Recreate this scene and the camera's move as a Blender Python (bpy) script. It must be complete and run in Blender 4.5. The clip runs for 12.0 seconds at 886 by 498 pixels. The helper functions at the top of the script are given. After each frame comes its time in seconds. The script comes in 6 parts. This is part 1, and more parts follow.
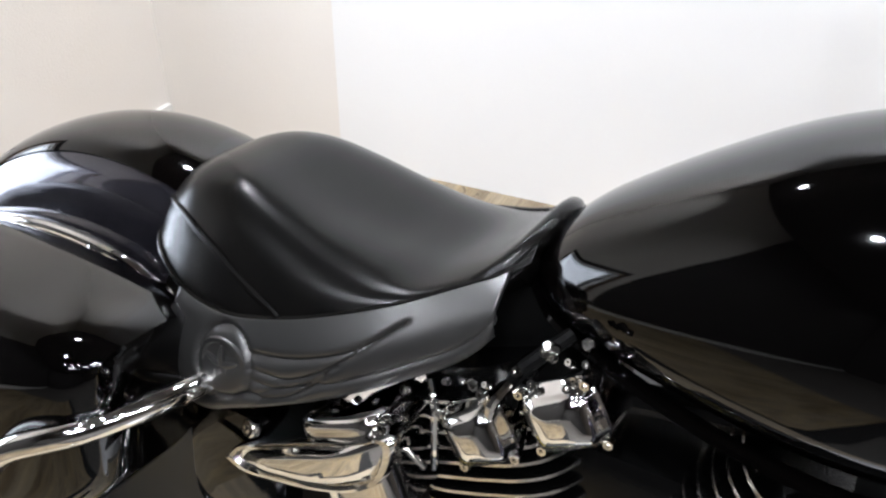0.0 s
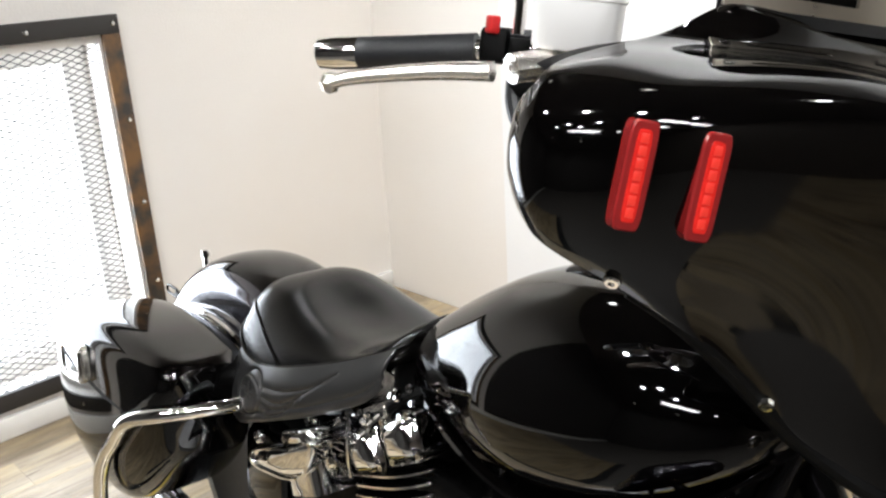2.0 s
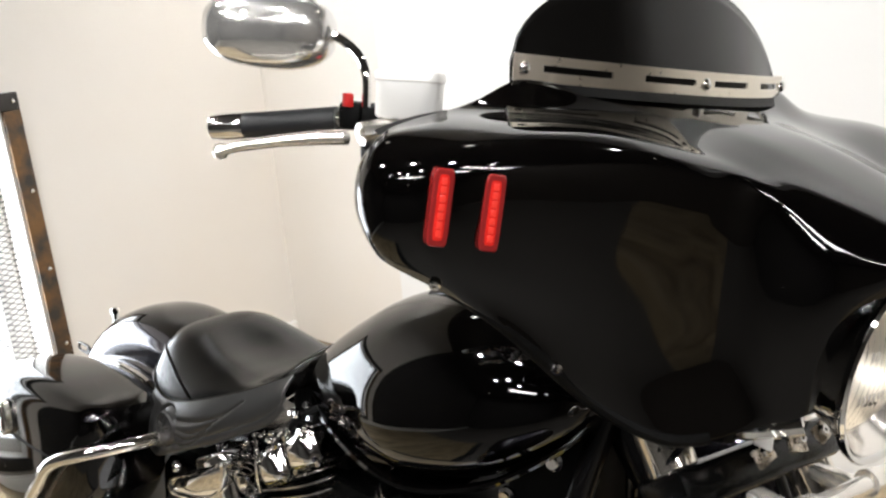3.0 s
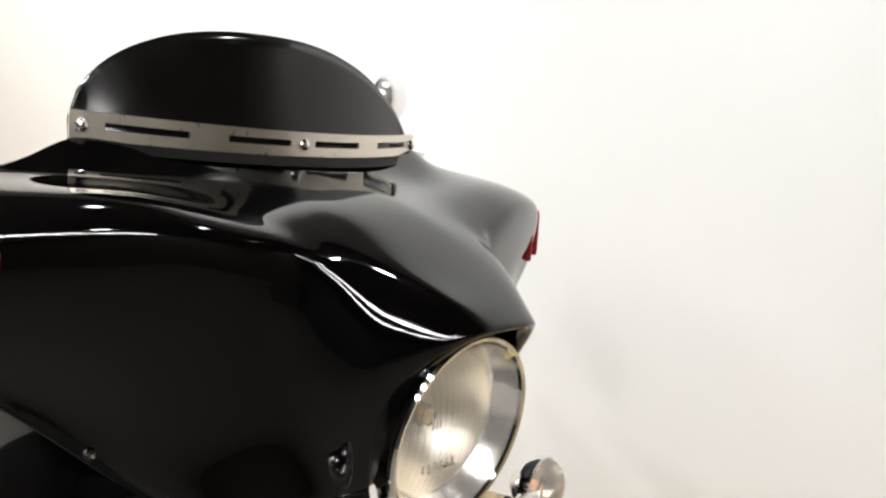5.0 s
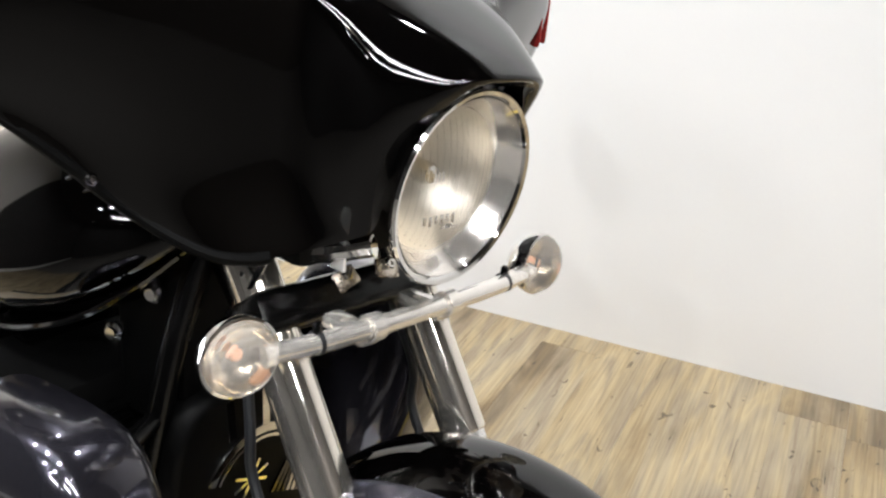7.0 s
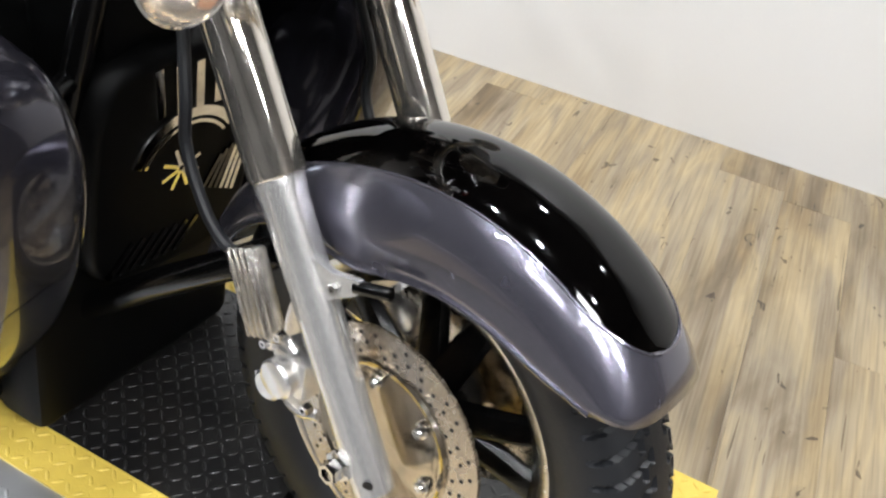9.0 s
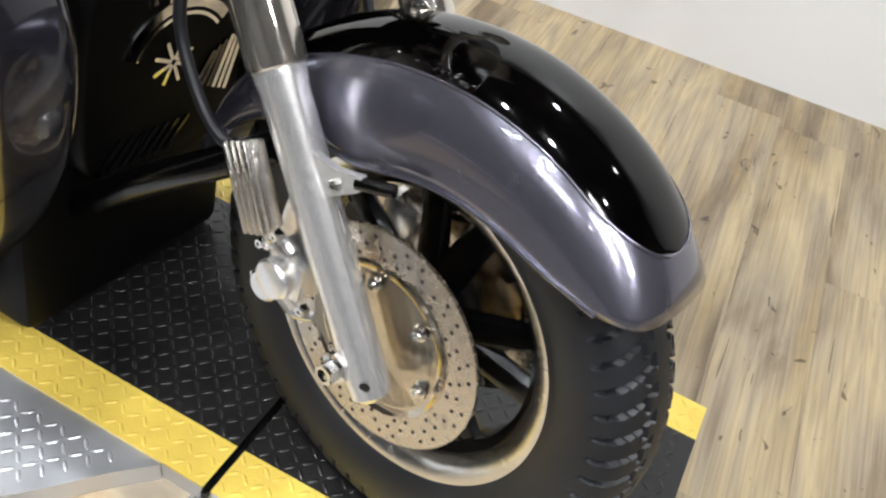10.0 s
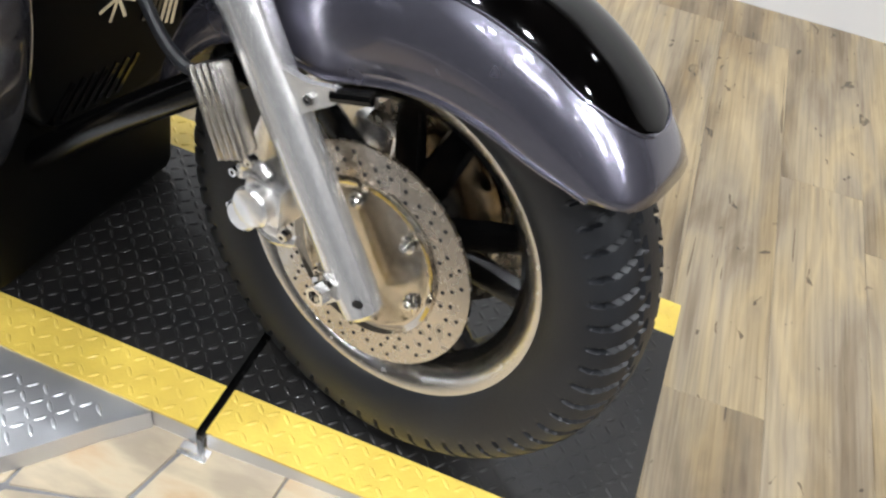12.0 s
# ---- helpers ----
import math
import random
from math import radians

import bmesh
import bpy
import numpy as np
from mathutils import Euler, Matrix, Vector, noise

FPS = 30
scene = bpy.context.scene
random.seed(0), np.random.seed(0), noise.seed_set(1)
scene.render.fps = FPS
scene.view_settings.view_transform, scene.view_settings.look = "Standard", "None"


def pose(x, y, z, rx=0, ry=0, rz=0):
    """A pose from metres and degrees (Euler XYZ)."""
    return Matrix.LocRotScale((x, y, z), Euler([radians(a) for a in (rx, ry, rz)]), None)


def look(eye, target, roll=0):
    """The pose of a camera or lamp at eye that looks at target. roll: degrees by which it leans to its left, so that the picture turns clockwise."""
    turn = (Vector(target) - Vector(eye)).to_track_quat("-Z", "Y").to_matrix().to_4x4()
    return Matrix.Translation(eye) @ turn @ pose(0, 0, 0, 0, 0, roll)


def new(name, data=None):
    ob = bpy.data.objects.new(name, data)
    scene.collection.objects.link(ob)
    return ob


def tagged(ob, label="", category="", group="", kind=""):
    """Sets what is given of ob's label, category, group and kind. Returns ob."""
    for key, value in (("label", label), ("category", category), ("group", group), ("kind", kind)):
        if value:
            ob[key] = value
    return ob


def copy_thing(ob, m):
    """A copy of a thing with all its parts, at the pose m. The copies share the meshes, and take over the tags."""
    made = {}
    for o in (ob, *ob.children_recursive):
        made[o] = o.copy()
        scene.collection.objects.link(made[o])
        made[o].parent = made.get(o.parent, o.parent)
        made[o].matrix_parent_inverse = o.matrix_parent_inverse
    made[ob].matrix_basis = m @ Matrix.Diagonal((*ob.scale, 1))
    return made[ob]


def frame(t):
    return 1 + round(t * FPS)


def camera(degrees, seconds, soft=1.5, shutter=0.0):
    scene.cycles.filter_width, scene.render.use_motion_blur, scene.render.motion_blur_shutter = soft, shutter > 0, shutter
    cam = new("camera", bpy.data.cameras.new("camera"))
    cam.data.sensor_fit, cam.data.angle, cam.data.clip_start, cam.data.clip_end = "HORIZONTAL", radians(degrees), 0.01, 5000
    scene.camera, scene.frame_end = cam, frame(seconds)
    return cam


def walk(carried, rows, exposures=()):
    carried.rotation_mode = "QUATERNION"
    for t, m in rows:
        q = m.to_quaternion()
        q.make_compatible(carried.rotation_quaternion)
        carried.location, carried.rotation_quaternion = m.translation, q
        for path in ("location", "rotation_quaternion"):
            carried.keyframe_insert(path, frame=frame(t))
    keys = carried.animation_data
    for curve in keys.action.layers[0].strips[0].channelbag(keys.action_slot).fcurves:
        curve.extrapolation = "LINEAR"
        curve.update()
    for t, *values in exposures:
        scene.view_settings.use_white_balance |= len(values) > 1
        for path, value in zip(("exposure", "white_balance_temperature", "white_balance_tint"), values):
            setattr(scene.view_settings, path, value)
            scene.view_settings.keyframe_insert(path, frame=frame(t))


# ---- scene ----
cam = camera(54.06, 12.0, soft=2.4)
PATH = [
    (0, (-0.8717, -0.5823, 1.2947), (-1.5569, 0.9477, 0.2041), 0.16),
    (0.5, (-0.8126, -0.5970, 1.2852), (-1.8168, 0.8179, 0.2903), -4.03),
    (1, (-0.6246, -0.7167, 1.3377), (-1.7884, 0.6601, 0.4716), -0.57),
    (1.5, (-0.3665, -0.7339, 1.3846), (-1.6499, 0.6241, 0.6713), -2.84),
    (2, (-0.1138, -0.7213, 1.4175), (-1.4794, 0.5810, 0.7547), -3.37),
    (2.5, (-0.0028, -0.8197, 1.4408), (-1.3025, 0.5872, 0.8653), -4.69),
    (3, (0.0937, -0.8640, 1.4608), (-1.1349, 0.6104, 0.8978), -5.02),
    (3.5, (0.1947, -0.7761, 1.4668), (-0.9992, 0.7358, 0.9296), -3.86),
    (3.7, (0.2342, -0.7500, 1.4661), (-0.9244, 0.7872, 0.9233), -4.16),
    (5.5, (0.3067, -0.6593, 1.4880), (-0.5067, 1.0896, 0.9592), -0.28),
    (6, (0.3039, -0.6793, 1.4595), (-0.5158, 1.0492, 0.8761), -0.15),
    (6.4, (0.2895, -0.6994, 1.4206), (-0.5185, 0.9930, 0.7255), -0.29),
    (6.5, (0.3053, -0.6941, 1.4064), (-0.5159, 0.9813, 0.6862), 0.10),
    (7, (0.3122, -0.6984, 1.3633), (-0.4980, 0.9279, 0.5273), 0.81),
    (7.5, (0.3158, -0.7029, 1.3289), (-0.4508, 0.8688, 0.3582), 2.38),
    (7.7, (0.3196, -0.7096, 1.3105), (-0.4165, 0.8464, 0.2922), 3.19),
    (9.3, (0.2270, -0.6648, 1.1661), (-0.2222, 0.7930, -0.1274), 10.92),
    (9.5, (0.2264, -0.6691, 1.1560), (-0.1997, 0.7753, -0.1600), 11.69),
    (10, (0.2232, -0.6793, 1.1405), (-0.1757, 0.7268, -0.2247), 12.81),
    (10.5, (0.2174, -0.6947, 1.1133), (-0.1133, 0.6781, -0.3031), 13.82),
    (11, (0.2097, -0.7156, 1.0992), (-0.0614, 0.6417, -0.3446), 14.82),
    (11.5, (0.1995, -0.7377, 1.0789), (-0.0320, 0.6076, -0.3829), 14.84),
    (12, (0.1989, -0.7204, 1.0977), (-0.0434, 0.6599, -0.3291), 11.38),
]
walk(cam, [(t, look(eye, target, roll)) for t, eye, target, roll in PATH],
     exposures=[(0.0, 0.12, 5950, 12), (1.0, 0.08, 6050, 12), (2.0, 0.05, 6250, 10), (3.5, 0.05, 6450, 10), (5.5, 0.10, 6350, 10), (7.0, 0.12, 6200, 10), (9.5, 0.08, 6100, 10), (12.0, 0.02, 6000, 10)])

# ---- world and light ----
FLOOR_Z = -0.035
WALL_Y, WEST_X, EAST_X, SOUTH_Y, CEIL_Z = 1.646, -2.95, 3.6, -5.2, 3.0

world = bpy.data.worlds.new("daylight")
world.use_nodes = True
scene.world = world
sky = world.node_tree.nodes.new("ShaderNodeTexSky")
sky.sky_type, sky.sun_disc = "NISHITA", False
sky.sun_elevation, sky.sun_rotation = radians(38), radians(250)
world.node_tree.links.new(sky.outputs[0], world.node_tree.nodes["Background"].inputs[0])
world.node_tree.nodes["Background"].inputs[1].default_value = 0.12


def lamp(name, eye, target, watts, size, size_y=None, shape="DISK", colour=(1, 1, 1), spread=180.0):
    data = bpy.data.lights.new(name, "AREA")
    data.energy, data.shape, data.size, data.color = watts, shape, size, colour
    data.spread = radians(spread)
    if size_y:
        data.size_y = size_y
    ob = new(name, data)
    ob.matrix_world = look(eye, target)
    return ob


WARM, COOL, NEUTRAL = (1.0, 0.985, 0.955), (0.88, 0.94, 1.0), (1.0, 0.98, 0.96)
lamp("window_light", (-3.07, -0.05, 0.65), (0, -0.05, 0.55), 32, 1.08, 1.0, "RECTANGLE", COOL)
SPOTS = [(-2.4, 1.0, 17), (-1.2, 1.05, 16), (0.2, 1.05, 11.5), (1.6, 1.05, 6), (-1.9, -0.8, 13), (-1.0, -0.75, 20), (-0.1, -0.75, 15), (1.3, -0.75, 5),
         (-1.6, -2.2, 8), (-1.2, -1.9, 8), (-0.8, -2.3, 8), (-0.4, -1.8, 8), (0.6, -2.9, 4), (-2.2, -4.1, 12), (-0.6, -4.1, 10)]
for sx, sy, watts in SPOTS:
    lamp("spot_light", (sx, sy, CEIL_Z - 0.07), (sx, sy + (0.75 if sy > 0.5 else -0.9 if sy < -4 else -0.1), 0), watts, 0.11, colour=WARM, spread=108 if sy > 0.5 else 140)
TUBES = [(1.3, -1.3), (1.3, -2.1), (2.6, -1.3), (-0.6, -2.9)]
for sx, sy in TUBES:
    for k in (-0.07, 0.07):
        lamp("tube_light", (sx, sy + k, CEIL_Z - 0.12), (sx, sy + k, 0), 18, 1.15, 0.035, "RECTANGLE", NEUTRAL)

# ---- mesh helpers ----


def finish(bm, name, material, smooth=35.0):
    me = bpy.data.meshes.new(name)
    bmesh.ops.recalc_face_normals(bm, faces=bm.faces[:])
    bm.to_mesh(me)
    bm.free()
    if material:
        me.materials.append(material)
    if smooth:
        me.polygons.foreach_set("use_smooth", [True] * len(me.polygons))
        me.set_sharp_from_angle(angle=radians(smooth))
    return me


def part(name, bm, material, parent, label="", m=None, smooth=35.0):
    """One mesh object under a thing or a part."""
    ob = new(name, finish(bm, name, material, smooth))
    ob.parent = parent
    if m is not None:
        ob.matrix_basis = m
    return tagged(ob, label)


def thing(name, bm, material, label, category, group="", kind="", m=None, smooth=35.0):
    ob = new(name, finish(bm, name, material, smooth))
    if m is not None:
        ob.matrix_basis = m
    return tagged(ob, label, category, group, kind)


def grid_faces(bm, rows, close_u=False, close_v=False):
    """Faces over rows of vertices; u runs along a row, v from row to row."""
    n, k = len(rows), len(rows[0])
    for i in range(n if close_v else n - 1):
        for j in range(k if close_u else k - 1):
            a, b = rows[i], rows[(i + 1) % n]
            quad = []
            for v in (a[j], a[(j + 1) % k], b[(j + 1) % k], b[j]):
                if v not in quad:
                    quad.append(v)
            if len(quad) > 2:
                bm.faces.new(quad)


def add_loft(bm, sections, caps=True):
    """A skin over closed sections, each a list of points of the same length."""
    rows = [[bm.verts.new(p) for p in s] for s in sections]
    grid_faces(bm, rows, close_u=True)
    if caps:
        bm.faces.new(rows[0])
        bm.faces.new(rows[-1])
    return bm


def spline(points, t):
    """A Catmull-Rom curve through points, t from 0 to 1."""
    n = len(points) - 1
    f = min(max(t, 0.0), 1.0) * n
    i = min(int(f), n - 1)
    f -= i
    p1, p2 = Vector(points[i]), Vector(points[i + 1])
    p0 = Vector(points[i - 1]) if i else p1 * 2 - p2
    p3 = Vector(points[i + 2]) if i + 2 <= n else p2 * 2 - p1
    return 0.5 * (2 * p1 + (p2 - p0) * f + (2 * p0 - 5 * p1 + 4 * p2 - p3) * f * f + (3 * p1 - p0 - 3 * p2 + p3) * f ** 3)


def ramp(x, table):
    """A smooth curve through rows (x, value)."""
    xs = [r[0] for r in table]
    if x <= xs[0]:
        return table[0][1]
    if x >= xs[-1]:
        return table[-1][1]
    i = max(k for k in range(len(xs) - 1) if xs[k] <= x)

    def slope(k):
        if 0 < k < len(xs) - 1:
            return (table[k + 1][1] - table[k - 1][1]) / (xs[k + 1] - xs[k - 1])
        k = min(k, len(xs) - 2)
        return (table[k + 1][1] - table[k][1]) / (xs[k + 1] - xs[k])

    h = xs[i + 1] - xs[i]
    s = (x - xs[i]) / h
    return ((2 * s ** 3 - 3 * s * s + 1) * table[i][1] + (s ** 3 - 2 * s * s + s) * h * slope(i)
            + (3 * s * s - 2 * s ** 3) * table[i + 1][1] + (s ** 3 - s * s) * h * slope(i + 1))


def add_tube(bm, points, radius, sides=12, steps=None, smooth=True, flat=1.0):
    """A tube along points; radius is a number or a function of 0..1."""
    steps = steps or max(2, (len(points) - 1) * 6)
    if not smooth:
        path = [Vector(p) for p in points]
    else:
        path = [spline(points, k / steps) for k in range(steps + 1)]
    up, rows = None, []
    for k, p in enumerate(path):
        way = (path[min(k + 1, len(path) - 1)] - path[max(k - 1, 0)]).normalized()
        if up is None:
            up = Vector((0, 0, 1)) if abs(way.z) < 0.9 else Vector((1, 0, 0))
        side = way.cross(up).normalized()
        up = side.cross(way).normalized()
        r = radius(k / (len(path) - 1)) if callable(radius) else radius
        rows.append([bm.verts.new(p + r * (math.cos(a) * side + flat * math.sin(a) * up)) for a in (2 * math.pi * j / sides for j in range(sides))])
    grid_faces(bm, rows, close_u=True)
    bm.faces.new(rows[0])
    bm.faces.new(rows[-1])
    return bm


def add_lathe(bm, profile, origin, axis, sides=48, closed=False, caps=True):
    """Turns a profile of (along, radius) round an axis."""
    axis = Vector(axis).normalized()
    u = axis.orthogonal().normalized()
    v = axis.cross(u)
    rows = []
    for along, r in profile:
        if r < 1e-6:
            c = bm.verts.new(Vector(origin) + axis * along)
            rows.append([c] * sides)
        else:
            rows.append([bm.verts.new(Vector(origin) + axis * along + r * (math.cos(a) * u + math.sin(a) * v)) for a in (2 * math.pi * j / sides for j in range(sides))])
    grid_faces(bm, rows, close_u=True, close_v=closed)
    if caps and not closed:
        for row in (rows[0], rows[-1]):
            if row[0] is not row[1]:
                bm.faces.new(row)
    return bm


def add_box(bm, lo, hi, bevel=0.0, m=None, segments=2):
    made = bmesh.ops.create_cube(bm, size=1.0)["verts"]
    lo, hi = Vector(lo), Vector(hi)
    for v in made:
        v.co = Vector([lo[k] + (v.co[k] + 0.5) * (hi[k] - lo[k]) for k in range(3)])
    faces = {f for v in made for f in v.link_faces}
    if bevel:
        edges = list({e for f in faces for e in f.edges})
        out = bmesh.ops.bevel(bm, geom=edges, offset=bevel, segments=segments, profile=0.5, affect="EDGES")
        made = list({v for f in out["faces"] for v in f.verts} | {v for v in made if v.is_valid})
    if m is not None:
        for v in made:
            v.co = m @ v.co
    return bm


def add_bolt(bm, origin, axis, r, height, sides=6):
    """A hexagon head with a domed middle."""
    add_lathe(bm, [(0, r), (height * 0.7, r), (height, r * 0.8), (height, r * 0.45), (height * 0.6, r * 0.4), (height * 0.6, 0)], origin, axis, sides)
    return bm


def box(lo, hi, bevel=0.0, m=None):
    return add_box(bmesh.new(), lo, hi, bevel, m)


def tube(points, radius, sides=12, steps=None, smooth=True, flat=1.0):
    return add_tube(bmesh.new(), points, radius, sides, steps, smooth, flat)


def lathe(profile, origin, axis, sides=48, closed=False, caps=True):
    return add_lathe(bmesh.new(), profile, origin, axis, sides, closed, caps)


def superloop(cx, cy, w, h, power, n, tilt=0.0):
    """Points of a superellipse in a plane."""
    out = []
    for k in range(n):
        a = 2 * math.pi * k / n
        c, s = math.cos(a), math.sin(a)
        out.append((cx + w * math.copysign(abs(c) ** (2 / power), c), cy + h * math.copysign(abs(s) ** (2 / power), s)))
    return out


# ---- materials ----


def material(name, colour, rough=0.5, metal=0.0, coat=0.0, grain=0.0, grain_scale=60.0, bump=0.0, bump_scale=200.0,
             blotch=0.0, blotch_scale=4.0, rough_vary=0.0, transmission=0.0, emission=0.0, ior=1.5, tone=None, stretch=None):
    mat = bpy.data.materials.new(name)
    mat.use_nodes = True
    nodes, links = mat.node_tree.nodes, mat.node_tree.links
    shader = nodes["Principled BSDF"]

    def put(key, value):
        shader.inputs[key].default_value = value

    put("Base Color", (*colour, 1)), put("Roughness", rough), put("Metallic", metal), put("Coat Weight", coat), put("IOR", ior)
    put("Coat Roughness", 0.02), put("Transmission Weight", transmission)
    if emission:
        put("Emission Color", (*colour, 1)), put("Emission Strength", emission)
    where = nodes.new("ShaderNodeTexCoord").outputs["Object"]
    if stretch:
        mapping = nodes.new("ShaderNodeMapping")
        mapping.inputs["Scale"].default_value = stretch
        links.new(where, mapping.inputs[0])
        where = mapping.outputs[0]

    def noise_at(scale, detail=4.0):
        node = nodes.new("ShaderNodeTexNoise")
        node.inputs["Scale"].default_value, node.inputs["Detail"].default_value = scale, detail
        links.new(where, node.inputs["Vector"])
        return node.outputs["Fac"]

    colour_out = None
    for amount, scale in ((blotch, blotch_scale), (grain, grain_scale)):
        if amount:
            mix = nodes.new("ShaderNodeMix")
            mix.data_type, mix.blend_type = "RGBA", "MULTIPLY" if not tone else "MIX"
            curve = nodes.new("ShaderNodeMapRange")
            curve.inputs["From Min"].default_value, curve.inputs["From Max"].default_value = 0.35, 0.65
            curve.inputs["To Min"].default_value, curve.inputs["To Max"].default_value = 0.0, amount
            links.new(noise_at(scale), curve.inputs["Value"])
            links.new(curve.outputs[0], mix.inputs["Factor"])
            if colour_out:
                links.new(colour_out, mix.inputs[6])
            else:
                mix.inputs[6].default_value = (*colour, 1)
            mix.inputs[7].default_value = (*(tone or (0.25, 0.22, 0.2)), 1)
            colour_out = mix.outputs[2]
    if colour_out:
        links.new(colour_out, shader.inputs["Base Color"])
    if rough_vary:
        spread = nodes.new("ShaderNodeMapRange")
        spread.inputs["From Min"].default_value, spread.inputs["From Max"].default_value = 0.3, 0.7
        spread.inputs["To Min"].default_value, spread.inputs["To Max"].default_value = max(0.0, rough - rough_vary), rough + rough_vary
        links.new(noise_at(blotch_scale * 3), spread.inputs["Value"])
        links.new(spread.outputs[0], shader.inputs["Roughness"])
    if bump:
        node = nodes.new("ShaderNodeBump")
        node.inputs["Strength"].default_value, node.inputs["Distance"].default_value = 1.0, bump
        links.new(noise_at(bump_scale, 6.0), node.inputs["Height"])
        links.new(node.outputs[0], shader.inputs["Normal"])
    return mat


BLACK_PAINT = material("black_paint", (0.0006, 0.0005, 0.0005), 0.045, ior=1.48, rough_vary=0.02, blotch_scale=3)
GREY_PAINT = material("plum_grey_paint", (0.19, 0.186, 0.232), 0.24, metal=0.8, coat=1.0, grain=0.4, grain_scale=900, rough_vary=0.05)
CHROME = material("chrome", (0.82, 0.81, 0.79), 0.06, metal=1.0, rough_vary=0.03, blotch_scale=8)
MIRROR_BACK = material("hazy_chrome", (0.90, 0.89, 0.87), 0.16, metal=0.88, rough_vary=0.05, blotch_scale=14)
POLISHED = material("polished_aluminium", (0.80, 0.77, 0.72), 0.22, metal=1.0, rough_vary=0.06, blotch_scale=20, bump=0.0004, bump_scale=400)
BRIGHT_TUBE = material("bright_satin_tube", (0.97, 0.93, 0.87), 0.17, metal=0.78, rough_vary=0.03)
# the wood floor's tan reflection is partly put into this chrome's colour
FORK_CHROME = material("fork_chrome", (0.90, 0.85, 0.77), 0.10, metal=0.94, rough_vary=0.03)
CAST = material("silver_cast_aluminium", (0.91, 0.90, 0.885), 0.25, metal=0.82, rough_vary=0.01, bump=0.00006, bump_scale=500)
# tan tint stands for the reflected wood floor
MIRROR_STEEL = material("polished_steel", (0.78, 0.70, 0.58), 0.12, metal=1.0, rough_vary=0.04, blotch_scale=25)
STEEL = material("brushed_steel", (0.66, 0.60, 0.52), 0.25, metal=1.0, rough_vary=0.07, blotch_scale=30)
BLACK_METAL = material("black_enamel", (0.0015, 0.0015, 0.0015), 0.2, ior=1.38, rough_vary=0.08, bump=0.0003, bump_scale=300)
BLACK_PLASTIC = material("black_plastic", (0.0012, 0.0012, 0.0012), 0.5, ior=1.2, bump=0.0004, bump_scale=700)
RUBBER = material("tyre_rubber", (0.009, 0.0098, 0.0118), 0.46, blotch=0.5, blotch_scale=12, tone=(0.016, 0.0175, 0.020), bump=0.0005, bump_scale=400)
LEATHER = material("black_leather", (0.0018, 0.0017, 0.0016), 0.23, blotch=0.3, blotch_scale=22, tone=(0.005, 0.0046, 0.0042), ior=1.33, bump=0.00004, bump_scale=320)
# tooled skirt leather; its reflected sheen is put into a lighter grey
TOOLED_SHEEN_LEATHER = material("tooled_sheen_leather", (0.011, 0.0108, 0.0106), 0.31, blotch=0.35, blotch_scale=18, tone=(0.028, 0.0276, 0.027), ior=1.8, bump=0.00004, bump_scale=260)
SMOKE = material("dark_smoked_plastic", (0.003, 0.0028, 0.0026), 0.16, ior=1.45, rough_vary=0.06)
BLACK_CHROME = material("black_chrome", (0.09, 0.087, 0.083), 0.08, metal=1.0, rough_vary=0.03)
# beige of the mirrored floor and wall, put into the base colour
SATIN = material("satin_chrome", (0.76, 0.70, 0.60), 0.30, metal=1.0, rough_vary=0.03, blotch_scale=20)
RED_DARK = material("dark_red_plastic", (0.20, 0.012, 0.012), 0.2, coat=0.4)
RED_LENS = material("red_lens", (0.62, 0.020, 0.014), 0.15, coat=0.5, blotch=0.6, blotch_scale=160, tone=(0.45, 0.010, 0.008))
RED_BRIGHT = material("bright_red", (0.70, 0.035, 0.022), 0.3, coat=0.4)
RED_PLASTIC = material("red_plastic", (0.55, 0.02, 0.02), 0.35)
CLEAR = material("clear_glass", (0.98, 0.98, 0.97), 0.03, transmission=1.0, ior=1.12)
FROSTED = material("frosted_clear_lens", (0.93, 0.90, 0.86), 0.16, transmission=0.82, ior=1.15)
# whitish base colour: strong light on the reservoir is put into it
WHITE_METAL = material("pale_polished_metal", (0.86, 0.85, 0.83), 0.32, metal=0.35, rough_vary=0.06)
# the fender's plum grey again, with shade put into a darker colour
SHADED_PLUM = material("shaded_plum_paint", (0.058, 0.056, 0.072), 0.19, metal=0.82, coat=1.0, rough_vary=0.04, grain=0.4, grain_scale=900)
BRASS = material("tan_plastic", (0.45, 0.33, 0.16), 0.4)
AMBER = material("amber_bulb", (0.80, 0.42, 0.25), 0.25)
REFLECTOR = material("reflector_silver", (0.80, 0.745, 0.65), 0.34, metal=0.9, bump=0.003, bump_scale=40)
DARK = material("dark_gap", (0.004, 0.004, 0.004), 0.7)
WHITE_WALL = material("white_wall_paint", (0.80, 0.795, 0.785), 0.6, blotch=0.10, blotch_scale=1.6, tone=(0.72, 0.695, 0.67), bump=0.0003, bump_scale=90)
CREAM_WALL = material("cream_wall_paint", (0.775, 0.745, 0.705), 0.6, blotch=0.4, blotch_scale=1.1, tone=(0.71, 0.65, 0.58), bump=0.001, bump_scale=120)
CONCRETE = material("sealed_concrete", (0.105, 0.097, 0.087), 0.5, blotch=0.5, blotch_scale=1.3, tone=(0.075, 0.069, 0.062))
BROWN_WALL = material("brown_wall_paint", (0.06, 0.05, 0.04), 0.7, blotch=0.25, blotch_scale=1.5, tone=(0.04, 0.033, 0.027))
